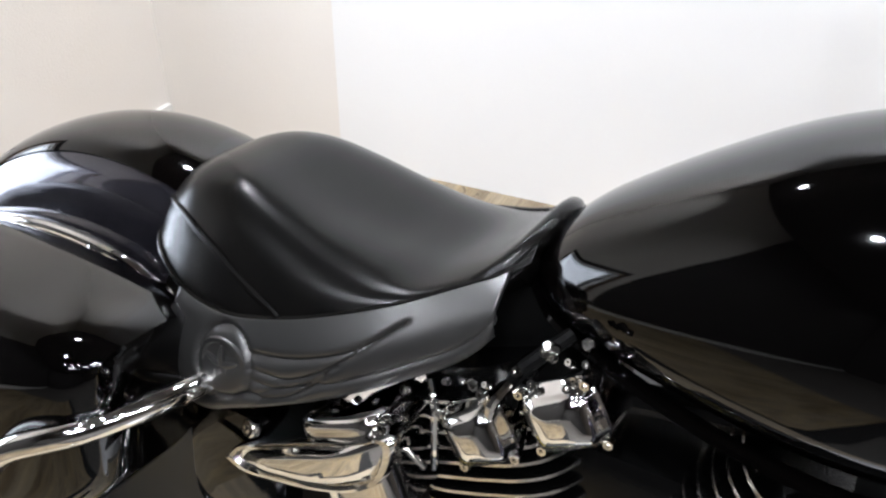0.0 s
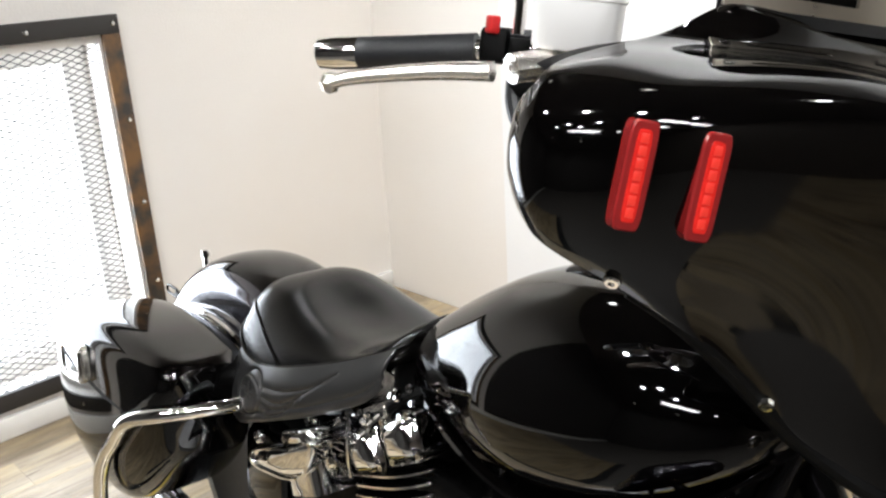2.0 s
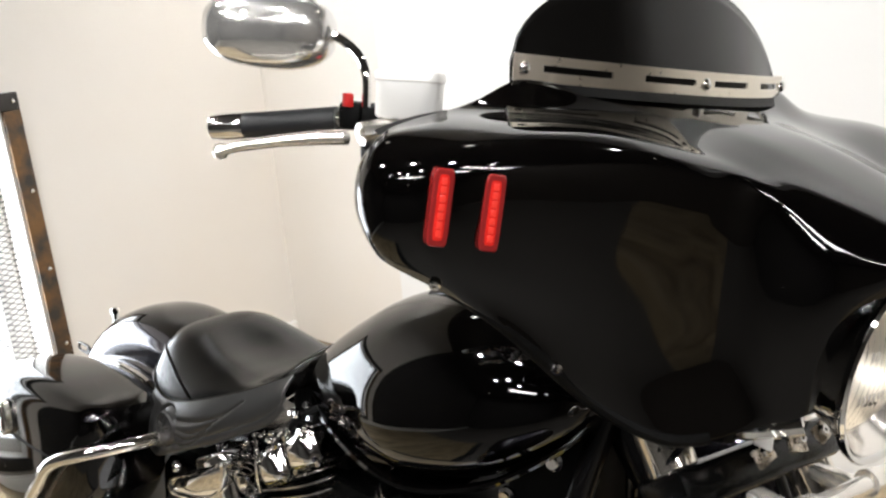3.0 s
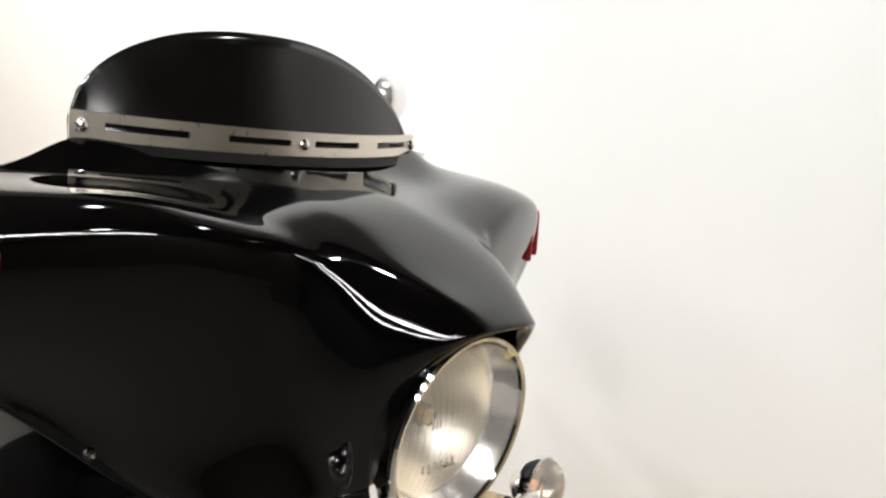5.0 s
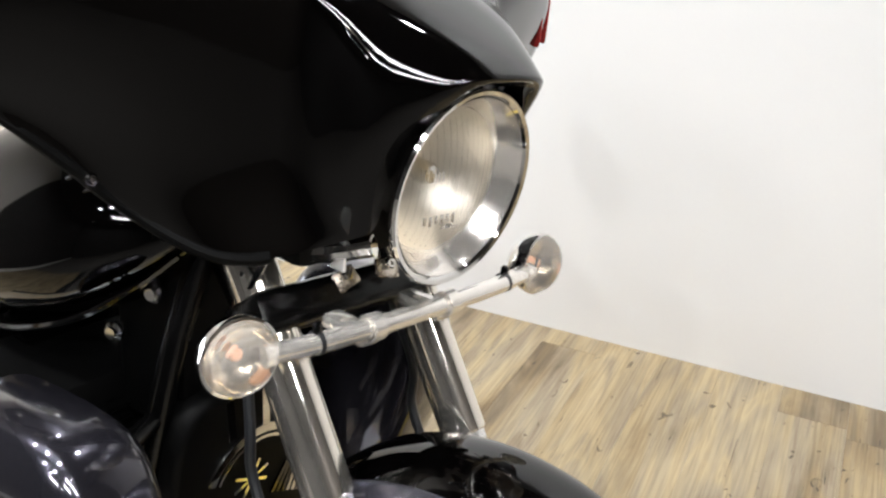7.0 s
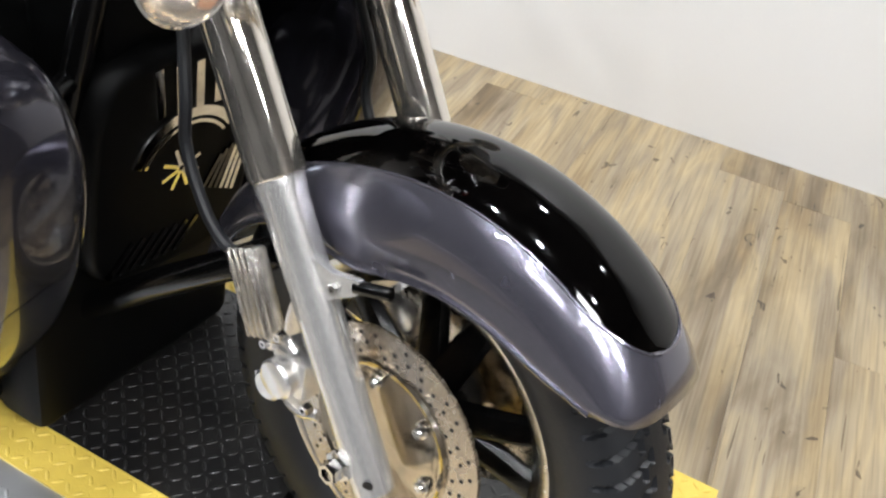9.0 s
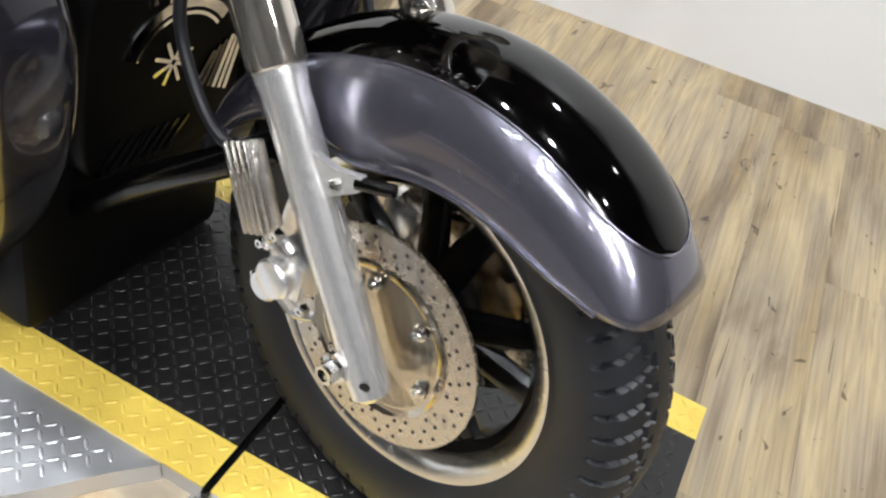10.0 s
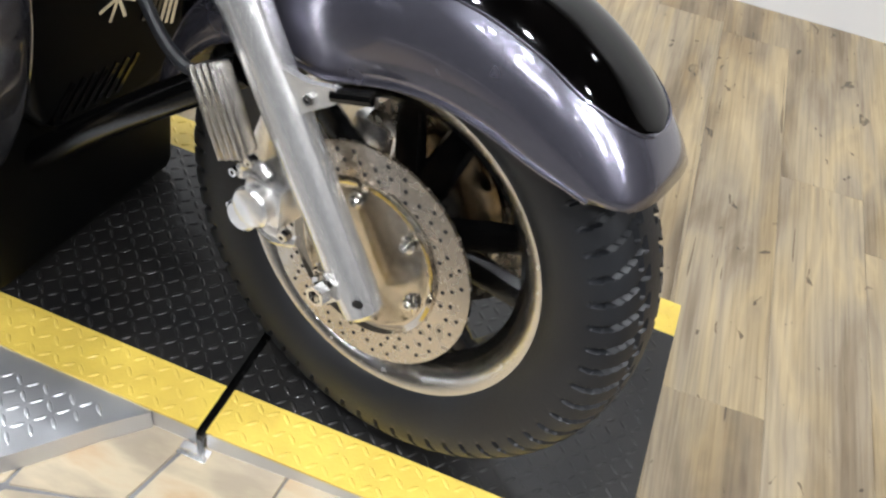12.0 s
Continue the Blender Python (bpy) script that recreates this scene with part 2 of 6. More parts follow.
DARK_WALL = material("charcoal_wall_paint", (0.035, 0.033, 0.031), 0.7, blotch=0.3, blotch_scale=2.0)
CEILING = material("brown_ceiling_paint", (0.034, 0.029, 0.025), 0.8, blotch=0.3, blotch_scale=2.0)
BASEBOARD = material("white_trim_paint", (0.78, 0.77, 0.74), 0.4, blotch=0.2, blotch_scale=6, tone=(0.6, 0.55, 0.48))
MESH_STEEL = material("dark_mesh_steel", (0.05, 0.047, 0.045), 0.5, metal=0.6, bump=0.0006)
RUSTY = material("rusty_angle_iron", (0.055, 0.05, 0.046), 0.55, metal=0.5, blotch=0.9, blotch_scale=14, tone=(0.22, 0.12, 0.05), bump=0.001, bump_scale=120)
PLATE_BLACK = material("black_tread_plate", (0.007, 0.007, 0.0072), 0.36, coat=0.1, blotch=0.5, blotch_scale=9, tone=(0.022, 0.020, 0.018), bump=0.0006, bump_scale=300)
PLATE_YELLOW = material("yellow_safety_paint", (0.80, 0.60, 0.105), 0.42, coat=0.2, blotch=0.45, blotch_scale=14, tone=(0.55, 0.37, 0.06), bump=0.0006, bump_scale=300)
PLATE_SILVER = material("bare_tread_plate", (0.62, 0.63, 0.65), 0.40, metal=0.75, rough_vary=0.08, blotch=0.25, blotch_scale=8, tone=(0.4, 0.38, 0.36))
LAMP_GLOW = material("lamp_glow", (1.0, 0.93, 0.8), 0.5, emission=6.0)


def wood_material():
    mat = bpy.data.materials.new("aged_oak_plank")
    mat.use_nodes = True
    nodes, links = mat.node_tree.nodes, mat.node_tree.links
    shader = nodes["Principled BSDF"]
    info = nodes.new("ShaderNodeObjectInfo")
    coord = nodes.new("ShaderNodeTexCoord")
    shift = nodes.new("ShaderNodeVectorMath")
    shift.operation = "MULTIPLY_ADD"
    links.new(info.outputs["Random"], shift.inputs[0])
    shift.inputs[1].default_value = (7.3, 31.7, 0)
    links.new(coord.outputs["Object"], shift.inputs[2])

    def noise_at(scale, detail, distort=0.0):
        mapping, node = nodes.new("ShaderNodeMapping"), nodes.new("ShaderNodeTexNoise")
        mapping.inputs["Scale"].default_value = scale
        links.new(shift.outputs[0], mapping.inputs[0])
        links.new(mapping.outputs[0], node.inputs["Vector"])
        node.inputs["Scale"].default_value, node.inputs["Detail"].default_value, node.inputs["Distortion"].default_value = 1.0, detail, distort
        return node.outputs["Fac"]

    def colours(fac, stops):
        node = nodes.new("ShaderNodeValToRGB")
        while len(node.color_ramp.elements) < len(stops):
            node.color_ramp.elements.new(0.5)
        for e, (at, c) in zip(node.color_ramp.elements, stops):
            e.position, e.color = at, (*c, 1)
        links.new(fac, node.inputs[0])
        return node.outputs[0]

    def mixed(a, b, fac, kind="MIX"):
        node = nodes.new("ShaderNodeMix")
        node.data_type, node.blend_type = "RGBA", kind
        links.new(a, node.inputs[6]), links.new(b, node.inputs[7])
        if isinstance(fac, float):
            node.inputs[0].default_value = fac
        else:
            links.new(fac, node.inputs[0])
        return node.outputs[2]

    broad = colours(noise_at((11, 1.6, 11), 6, 1.2), [(0.30, (0.21, 0.16, 0.10)), (0.42, (0.300, 0.246, 0.170)), (0.51, (0.36, 0.290, 0.184)), (0.60, (0.42, 0.328, 0.190)), (0.72, (0.28, 0.228, 0.152))])
    patch = colours(noise_at((6.0, 1.4, 6.0), 8, 0.6), [(0.33, (0.40, 0.34, 0.27)), (0.45, (0.78, 0.75, 0.70)), (0.56, (1.0, 1.0, 1.0))])
    fine = colours(noise_at((150, 4.0, 150), 8, 0.2), [(0.34, (0.52, 0.49, 0.46)), (0.6, (1.0, 1.0, 1.0))])
    knots = colours(noise_at((24, 15, 24), 2, 1.4), [(0.265, (0.2, 0.17, 0.14)), (0.305, (1, 1, 1))])
    cracks = colours(noise_at((70, 3.4, 70), 2, 0.5), [(0.278, (0.16, 0.13, 0.11)), (0.30, (1, 1, 1))])
    out = mixed(mixed(mixed(mixed(broad, patch, 0.9, "MULTIPLY"), fine, 0.58, "MULTIPLY"), knots, 0.85, "MULTIPLY"), cracks, 0.75, "MULTIPLY")
    links.new(out, shader.inputs["Base Color"])
    shader.inputs["Roughness"].default_value = 0.42
    bump = nodes.new("ShaderNodeBump")
    bump.inputs["Distance"].default_value = 0.0012
    links.new(fine, bump.inputs["Height"])
    links.new(bump.outputs[0], shader.inputs["Normal"])
    return mat


def stone_material():
    mat = bpy.data.materials.new("flagstone")
    mat.use_nodes = True
    nodes, links = mat.node_tree.nodes, mat.node_tree.links
    shader = nodes["Principled BSDF"]
    coord, mapping, noise_a = nodes.new("ShaderNodeTexCoord"), nodes.new("ShaderNodeMapping"), nodes.new("ShaderNodeTexNoise")
    mapping.inputs["Scale"].default_value, mapping.inputs["Rotation"].default_value = (5, 16, 5), (0, 0, 0.6)
    links.new(coord.outputs["Object"], mapping.inputs[0]), links.new(mapping.outputs[0], noise_a.inputs["Vector"])
    noise_a.inputs["Scale"].default_value, noise_a.inputs["Detail"].default_value = 1.0, 5.0
    tint = nodes.new("ShaderNodeValToRGB")
    for at, c in ((0.42, (0.36, 0.30, 0.22)), (0.56, (0.50, 0.42, 0.29)), (0.66, (0.46, 0.34, 0.21))):
        e = tint.color_ramp.elements.new(at)
        e.color = (*c, 1)
    tint.color_ramp.elements[0].color, tint.color_ramp.elements[-1].color = (0.3, 0.27, 0.24, 1), (0.58, 0.5, 0.4, 1)
    links.new(noise_a.outputs["Fac"], tint.inputs[0]), links.new(tint.outputs[0], shader.inputs["Base Color"])
    shader.inputs["Roughness"].default_value = 0.4
    bump = nodes.new("ShaderNodeBump")
    bump.inputs["Distance"].default_value = 0.004
    links.new(noise_a.outputs["Fac"], bump.inputs["Height"]), links.new(bump.outputs[0], shader.inputs["Normal"])
    return mat


WOOD, STONE = wood_material(), stone_material()

# ---- room ----
thing("floor", box((WEST_X - 0.3, SOUTH_Y - 0.2, FLOOR_Z - 0.25), (EAST_X + 0.2, 2.3, FLOOR_Z - 0.012)), DARK, "dark bedding under the plank floor", "floor", kind="structure", smooth=0)
FLOOR = scene.objects["floor"]
thing("wall_north", box((-2.24, WALL_Y, FLOOR_Z - 0.012), (EAST_X + 0.2, WALL_Y + 0.3, CEIL_Z)), WHITE_WALL, "plain white painted plaster wall beside the bike", "wall", kind="structure", smooth=0)
# faint shading towards the corner, given as a strip of creamier colour
thing("wall_corner", box((WEST_X - 0.3, WALL_Y + 0.008, FLOOR_Z - 0.012), (-2.24, WALL_Y + 0.3, CEIL_Z)), CREAM_WALL, "strip of wall in the corner, its faint shading in a cream tint", "wall", kind="structure", smooth=0)
WIN_LO, WIN_HI, WIN_Y0, WIN_Y1 = 0.10, 1.175, -0.66, 0.50
wall = bmesh.new()
add_box(wall, (WEST_X - 0.3, -0.86, FLOOR_Z - 0.012), (WEST_X, WIN_Y0, CEIL_Z))
add_box(wall, (WEST_X - 0.3, WIN_Y1, FLOOR_Z - 0.012), (WEST_X, WALL_Y + 0.008, CEIL_Z))
add_box(wall, (WEST_X - 0.3, WIN_Y0, WIN_HI), (WEST_X, WIN_Y1, CEIL_Z))
add_box(wall, (WEST_X - 0.3, WIN_Y0, FLOOR_Z - 0.012), (WEST_X, WIN_Y1, WIN_LO))
thing("wall_west", wall, CREAM_WALL, "cream painted wall with a low barred window", "wall", kind="structure", smooth=0)
# out of view; added dark so that the tank reflects black here
thing("wall_southwest", box((WEST_X - 0.3, SOUTH_Y, FLOOR_Z - 0.012), (WEST_X - 0.004, -0.86, CEIL_Z)), DARK_WALL, "unseen dark wall beyond the window, for the tank's reflections", "wall", kind="structure", smooth=0)
# floor out of view, added for what the fairing and tank reflect
south = box((WEST_X, SOUTH_Y, FLOOR_Z - 0.012), (EAST_X, -2.002, FLOOR_Z - 0.002))
add_box(south, (-1.01, -2.002, FLOOR_Z - 0.012), (EAST_X, -0.522, FLOOR_Z - 0.002))
thing("floor_south", south, CONCRETE, "unseen grey concrete floor, added for the reflections in the paint", "floor", kind="structure", smooth=0)
thing("wall_south", box((WEST_X - 0.3, SOUTH_Y - 0.2, FLOOR_Z - 0.012), (EAST_X + 0.2, SOUTH_Y, CEIL_Z)), DARK_WALL, "charcoal painted wall of the showroom", "wall", kind="structure", smooth=0)
thing("wall_east", box((EAST_X, SOUTH_Y, FLOOR_Z - 0.012), (EAST_X + 0.2, WALL_Y, CEIL_Z)), BROWN_WALL, "dark brown painted wall of the showroom", "wall", kind="structure", smooth=0)
thing("ceiling", box((WEST_X - 0.3, SOUTH_Y - 0.2, CEIL_Z), (EAST_X + 0.2, 2.2, CEIL_Z + 0.2)), CEILING, "brown painted showroom ceiling", "ceiling", kind="structure", smooth=0)
thing("baseboard", box((WEST_X, SOUTH_Y, FLOOR_Z), (WEST_X + 0.02, WALL_Y, FLOOR_Z + 0.075), 0.004), BASEBOARD, "white painted baseboard under the window", "baseboard", kind="structure")

# pale outdoors behind the window
outside = material("pale_daylight", (1.0, 1.0, 1.0), 0.9, emission=1.6)
thing("backdrop", box((WEST_X - 1.3, -2.6, -0.6), (WEST_X - 1.25, 1.6, 2.4)), outside, "pale overcast daylight outside the window", "backdrop", kind="structure", smooth=0)


def window_guard():
    """An angle iron frame with an expanded metal sheet, screwed to the window wall."""
    root = tagged(new("window_guard"), "dark steel angle frame with expanded metal mesh over the window", "window guard")
    root.matrix_basis = pose(WEST_X, 0, 0)
    y0, y1, z0, z1, w = -0.73, 0.568, 0.062, 1.262, 0.060
    for name, lo, hi in (("top_bar", (0, y0, z1 - w), (0.022, y1, z1)), ("bottom_bar", (0, y0, z0), (0.022, y1, z0 + w)),
                         ("side_bar", (0, y1 - w, z0 + w), (0.022, y1, z1 - w)), ("side_bar", (0, y0, z0 + w), (0.022, y0 + w, z1 - w))):
        part(name, box(lo, hi, 0.003), RUSTY if name == "side_bar" else MESH_STEEL, root, "rust-streaked angle iron" if name == "side_bar" else "")
    for name, lo, hi in (("inner_flange", (-0.05, y1 - w - 0.006, z0 + w), (-0.002, y1 - w, z1 - w)), ("inner_flange", (-0.05, y0 + w, z1 - w - 0.006), (-0.002, y1 - w - 0.008, z1 - w))):
        part(name, box(lo, hi), RUSTY, root, "rusty inner flange")
    screw = bmesh.new()
    add_lathe(screw, [(0, 0.009), (0.003, 0.008), (0.005, 0.004), (0.005, 0)], (0.022, 0, 0), (1, 0, 0), 12)
    me = finish(screw, "screw", CHROME)
    spots = [(y1 - 0.022, z) for z in (0.342, 0.632, 0.919, 1.234)] + [(y, z1 - 0.03) for y in (0.27, -0.06, -0.4)] + [(y, z0 + 0.03) for y in (0.27, -0.06, -0.4)]
    for y, z in spots:
        s = new("screw", me)
        s.parent, s.matrix_basis = root, pose(0, y, z)
    # diamond mesh of thin strands
    verts, faces = [], []
    a, b = y0 + w - 0.01, y1 - w + 0.01
    c, d = z0 + w - 0.01, z1 - w + 0.01
    px, pz = 0.046, 0.0105

    def strand(p, q, t):
        p, q = Vector(p), Vector(q)
        n = Vector((0, -(q - p).z, (q - p).y)).normalized() * t
        x = Vector((t * 1.1, 0, 0))
        k = len(verts)
        verts.extend([p + n, p + x, p - n, q + n, q + x, q - n])
        faces.extend([(k, k + 1, k + 4, k + 3), (k + 1, k + 2, k + 5, k + 4), (k, k + 3, k + 5, k + 2)])

    rows = int((d - c) / pz)
    for i in range(rows):
        z = c + i * pz
        for j in range(int((b - a) / px)):
            y = a + j * px + (px / 2 if i % 2 else 0)
            strand((-0.004, y, z), (-0.004, y + px / 2, z + pz), 0.0016)
            strand((-0.004, y, z), (-0.004, y - px / 2, z + pz), 0.0016)
    me = bpy.data.meshes.new("expanded_mesh")
    me.from_pydata(verts, [], faces)
    me.materials.append(MESH_STEEL)
    sheet = new("expanded_mesh", me)
    sheet.parent = root
    tagged(sheet, "diamond expanded metal mesh", kind="stuff")
    return root


window_guard()
win = tagged(new("window_1"), "white framed window behind the mesh guard", "window", kind="structure")
win.matrix_basis = pose(WEST_X - 0.16, 0, 0)
for lo, hi in (((-0.03, WIN_Y0, WIN_LO), (0.03, WIN_Y0 + 0.06, WIN_HI)), ((-0.03, WIN_Y1 - 0.06, WIN_LO), (0.03, WIN_Y1, WIN_HI)),
               ((-0.03, WIN_Y0 + 0.06, WIN_LO), (0.03, WIN_Y1 - 0.06, WIN_LO + 0.06)), ((-0.03, WIN_Y0 + 0.06, WIN_HI - 0.06), (0.03, WIN_Y1 - 0.06, WIN_HI))):
    part("window_frame", box(lo, hi, 0.004), BASEBOARD, win)


def ceiling_fixtures():
    """Recessed spots and tube fittings that the lamps belong to."""
    bm = bmesh.new()
    add_lathe(bm, [(0, 0.085), (-0.05, 0.085), (-0.058, 0.078), (-0.05, 0.065), (-0.02, 0.06), (-0.02, 0)], (0, 0, 0), (0, 0, 1), 20)
    first = None
    for sx, sy, watts in SPOTS:
        if first is None:
            first = thing("ceiling_spot", bm, BLACK_METAL, "round black ceiling spotlight with a warm lamp", "spotlight", "ceiling spots", m=pose(sx, sy, CEIL_Z))
            part("lamp_disc", lathe([(0, 0.055), (-0.004, 0.055), (-0.004, 0)], (0, 0, -0.021), (0, 0, 1), 20), LAMP_GLOW, first, "glowing lamp face")
        else:
            copy_thing(first, pose(sx, sy, CEIL_Z))
    first = None
    for sx, sy in TUBES:
        if first is None:
            first = thing("tube_fitting", box((-0.62, -0.13, -0.05), (0.62, 0.13, 0), 0.006), BASEBOARD, "white twin tube ceiling light", "ceiling light", "tube lights", m=pose(sx, sy, CEIL_Z))
            for k in (-0.07, 0.07):
                part("lamp_tube", tube([(-0.58, k, -0.075), (0.58, k, -0.075)], 0.014, 10, smooth=False), LAMP_GLOW, first, "glowing tube")
        else:
            copy_thing(first, pose(sx, sy, CEIL_Z))


ceiling_fixtures()

# ---- service lift with tread plate ----
LIFT_Y0, LIFT_Y1, LIFT_X0, LIFT_X1 = -0.157, 0.422, -1.98, 0.424
STRIPE = 0.079


def lugs(x0, x1, y0, y1, inside=None, pitch=0.0205):
    """Raised bars of tread plate, lying crosswise by turns."""
    verts, faces = [], []
    nx, ny = int((x1 - x0) / pitch), int((y1 - y0) / pitch)
    for i in range(nx):
        for j in range(ny):
            cx, cy = x0 + (i + 0.5) * (x1 - x0) / nx, y0 + (j + 0.5) * (y1 - y0) / ny
            if inside and not inside(cx, cy):
                continue
            a = radians(45 if (i + j) % 2 else -45)
            u, v = Vector((math.cos(a), math.sin(a), 0)), Vector((-math.sin(a), math.cos(a), 0))
            k, c = len(verts), Vector((cx, cy, 0))
            for p, q, z in ((-0.0112, 0, 0), (-0.005, -0.0030, 0), (0.005, -0.0030, 0), (0.0112, 0, 0), (0.005, 0.0030, 0), (-0.005, 0.0030, 0), (-0.006, 0, 0.0024), (0.006, 0, 0.0024)):
                verts.append(c + u * p + v * q + Vector((0, 0, z)))
            faces += [tuple(k + n for n in f) for f in ((0, 1, 6), (1, 2, 7, 6), (2, 3, 7), (3, 4, 7), (4, 5, 6, 7), (5, 0, 6))]
    me = bpy.data.meshes.new("tread_relief")
    me.from_pydata(verts, [], faces)
    me.polygons.foreach_set("use_smooth", [True] * len(faces))
    return me


def lift():
    root = tagged(new("service_lift"), "low black tread plate lift with yellow edge stripes and a ramp", "lift")
    slot = (-0.186, -0.152)
    level = pose(slot[0], slot[1], 0.010, 0, 0, -2.8)
    slope = pose(slot[0], slot[1], 0.010, 0, 3.85, 0.2)
    depth = LIFT_Y1 - LIFT_Y0
    for m, x0, x1, skew in ((level, LIFT_X0 - slot[0], -0.006, 0.0), (slope, 0.006, 0.607, 0.05)):
        for name, y0, y1, mat, label in (("deck_plate", STRIPE, depth - STRIPE, PLATE_BLACK, "black tread plate"),
                                         ("edge_stripe", 0, STRIPE, PLATE_YELLOW, "yellow painted tread plate"),
                                         ("edge_stripe", depth - STRIPE, depth, PLATE_YELLOW, "yellow painted tread plate")):
            bm = box((x0, y0, -0.005), (x1, y1, 0))
            for v in bm.verts:
                if v.co.x > 0.3:
                    v.co.x += skew * v.co.y
            ob = part(name, bm, mat, root, label, m, smooth=0)
            me = lugs(max(x0, -1.7), x1 + skew * y0 - 0.004, y0, y1)
            me.materials.append(mat)
            bumps = new("tread_relief", me)
            bumps.parent = ob
            tagged(bumps, kind="stuff")
        for y in (0.001, depth - 0.012):
            # the skirt stands on the floor and follows the deck
            bm = bmesh.new()
            ends = []
            for x in (x0, x1 + skew * y - 0.004):
                high = [m @ Vector((x, y + k, -0.0055)) for k in (0, 0.011)]
                low = [Vector((p.x, p.y, min(FLOOR_Z, p.z - 0.001))) for p in high]
                ends.append([bm.verts.new(p) for p in (high[0], high[1], low[1], low[0])])
            grid_faces(bm, ends, close_u=True)
            bm.faces.new(ends[0]), bm.faces.new(ends[1])
            part("side_skirt", bm, PLATE_SILVER, root, "worn bare steel edge", smooth=0)
            me = lugs(x0 if x0 > -1 else -0.9, x1 - 0.1, -0.03, -0.006, pitch=0.026)
            me.materials.append(PLATE_SILVER)
            if y < 0.1:
                bumps = new("tread_relief", me)
                bumps.parent, bumps.matrix_basis = root, m @ pose(0, 0.001, 0, 90, 0, 0)
                tagged(bumps, "pressed relief of the steel edge", kind="stuff")
    part("hinge_bar", box((-0.0065, -0.004, -0.012), (0.0065, depth, 0.0012), 0.0015), BLACK_METAL, root, "dark hinge rod in the slot", level)
    part("hinge_tongue", box((-0.006, -0.007, -0.042), (0.004, -0.001, -0.002), 0.001), BLACK_METAL, root, "", level)
    part("hinge_shim", box((-0.030, -0.024, -0.0445), (0.016, -0.002, -0.042), 0.001), CAST, root, "pale shim under the hinge", level)
    return root


lift()


def side_plate():
    """A round-cornered bare tread plate standing beside the lift."""
    rim = [(-0.268, -0.152), (-0.319, -0.198), (-0.365, -0.246), (-0.408, -0.288), (-0.50, -0.362), (-0.62, -0.418), (-0.76, -0.43), (-0.90, -0.39), (-1.02, -0.30), (-1.10, -0.16)]
    curve = [spline([(x, y, 0) for x, y in rim], k / 60) for k in range(61)]
    inner = [(-1.10, -0.105), (-0.268, -0.148)]
    loop = [(p.x, p.y) for p in curve] + inner
    bm = bmesh.new()
    top = [bm.verts.new((x, y, 0.005)) for x, y in loop]
    low = [bm.verts.new((x, y, FLOOR_Z + 0.001)) for x, y in loop]
    bm.faces.new(top), bm.faces.new(low)
    grid_faces(bm, [top, low], close_u=True)
    plate = thing("turn_plate", bm, PLATE_SILVER, "bare silver tread plate with a rounded edge beside the lift", "metal plate", smooth=30)

    def inside(x, y):
        if y > -0.17 - 0.049 * (x + 0.268):
            return False
        gap = min((p.x - x) ** 2 + (p.y - y) ** 2 for p in curve)
        crossed = False
        for (xa, ya), (xb, yb) in zip(loop, loop[1:] + loop[:1]):
            if (ya > y) != (yb > y) and x < xa + (y - ya) / (yb - ya) * (xb - xa):
                crossed = not crossed
        return crossed and gap > 0.016 ** 2

    me = lugs(-1.1, -0.26, -0.44, -0.1, inside)
    me.materials.append(PLATE_SILVER)
    bumps = new("tread_relief", me)
    bumps.parent, bumps.matrix_basis = plate, pose(0, 0, 0.005)
    tagged(bumps, kind="stuff")


side_plate()

# ---- motorcycle ----
# x forward, y to the bike's left, z up from the front tyre's contact; the front end is turned to the right.
LEAN, FRAME_YAW, WHEEL_YAW = -7.05, -5.4, -17.05
BIKE = tagged(new("motorcycle"), "gloss black touring motorcycle leaning on its stand on the lift", "motorcycle")
BIKE.matrix_basis = pose(0, 0, 0, 0, 0, FRAME_YAW) @ pose(0, 0, 0, LEAN, 0, 0)
STEER = BIKE.matrix_basis.inverted() @ pose(0, 0, 0, 0, 0, WHEEL_YAW) @ pose(0, 0, 0, LEAN, 0, 0)
# the handlebar and fairing sit a little askew of the wheel
UPPER = STEER @ pose(-0.42, 0, 1.2) @ pose(0, 0, 0, -2.7, 0, 2.7) @ pose(0.42, 0, -1.2)
AXLE_Z = 0.331


TYRE = 1.036


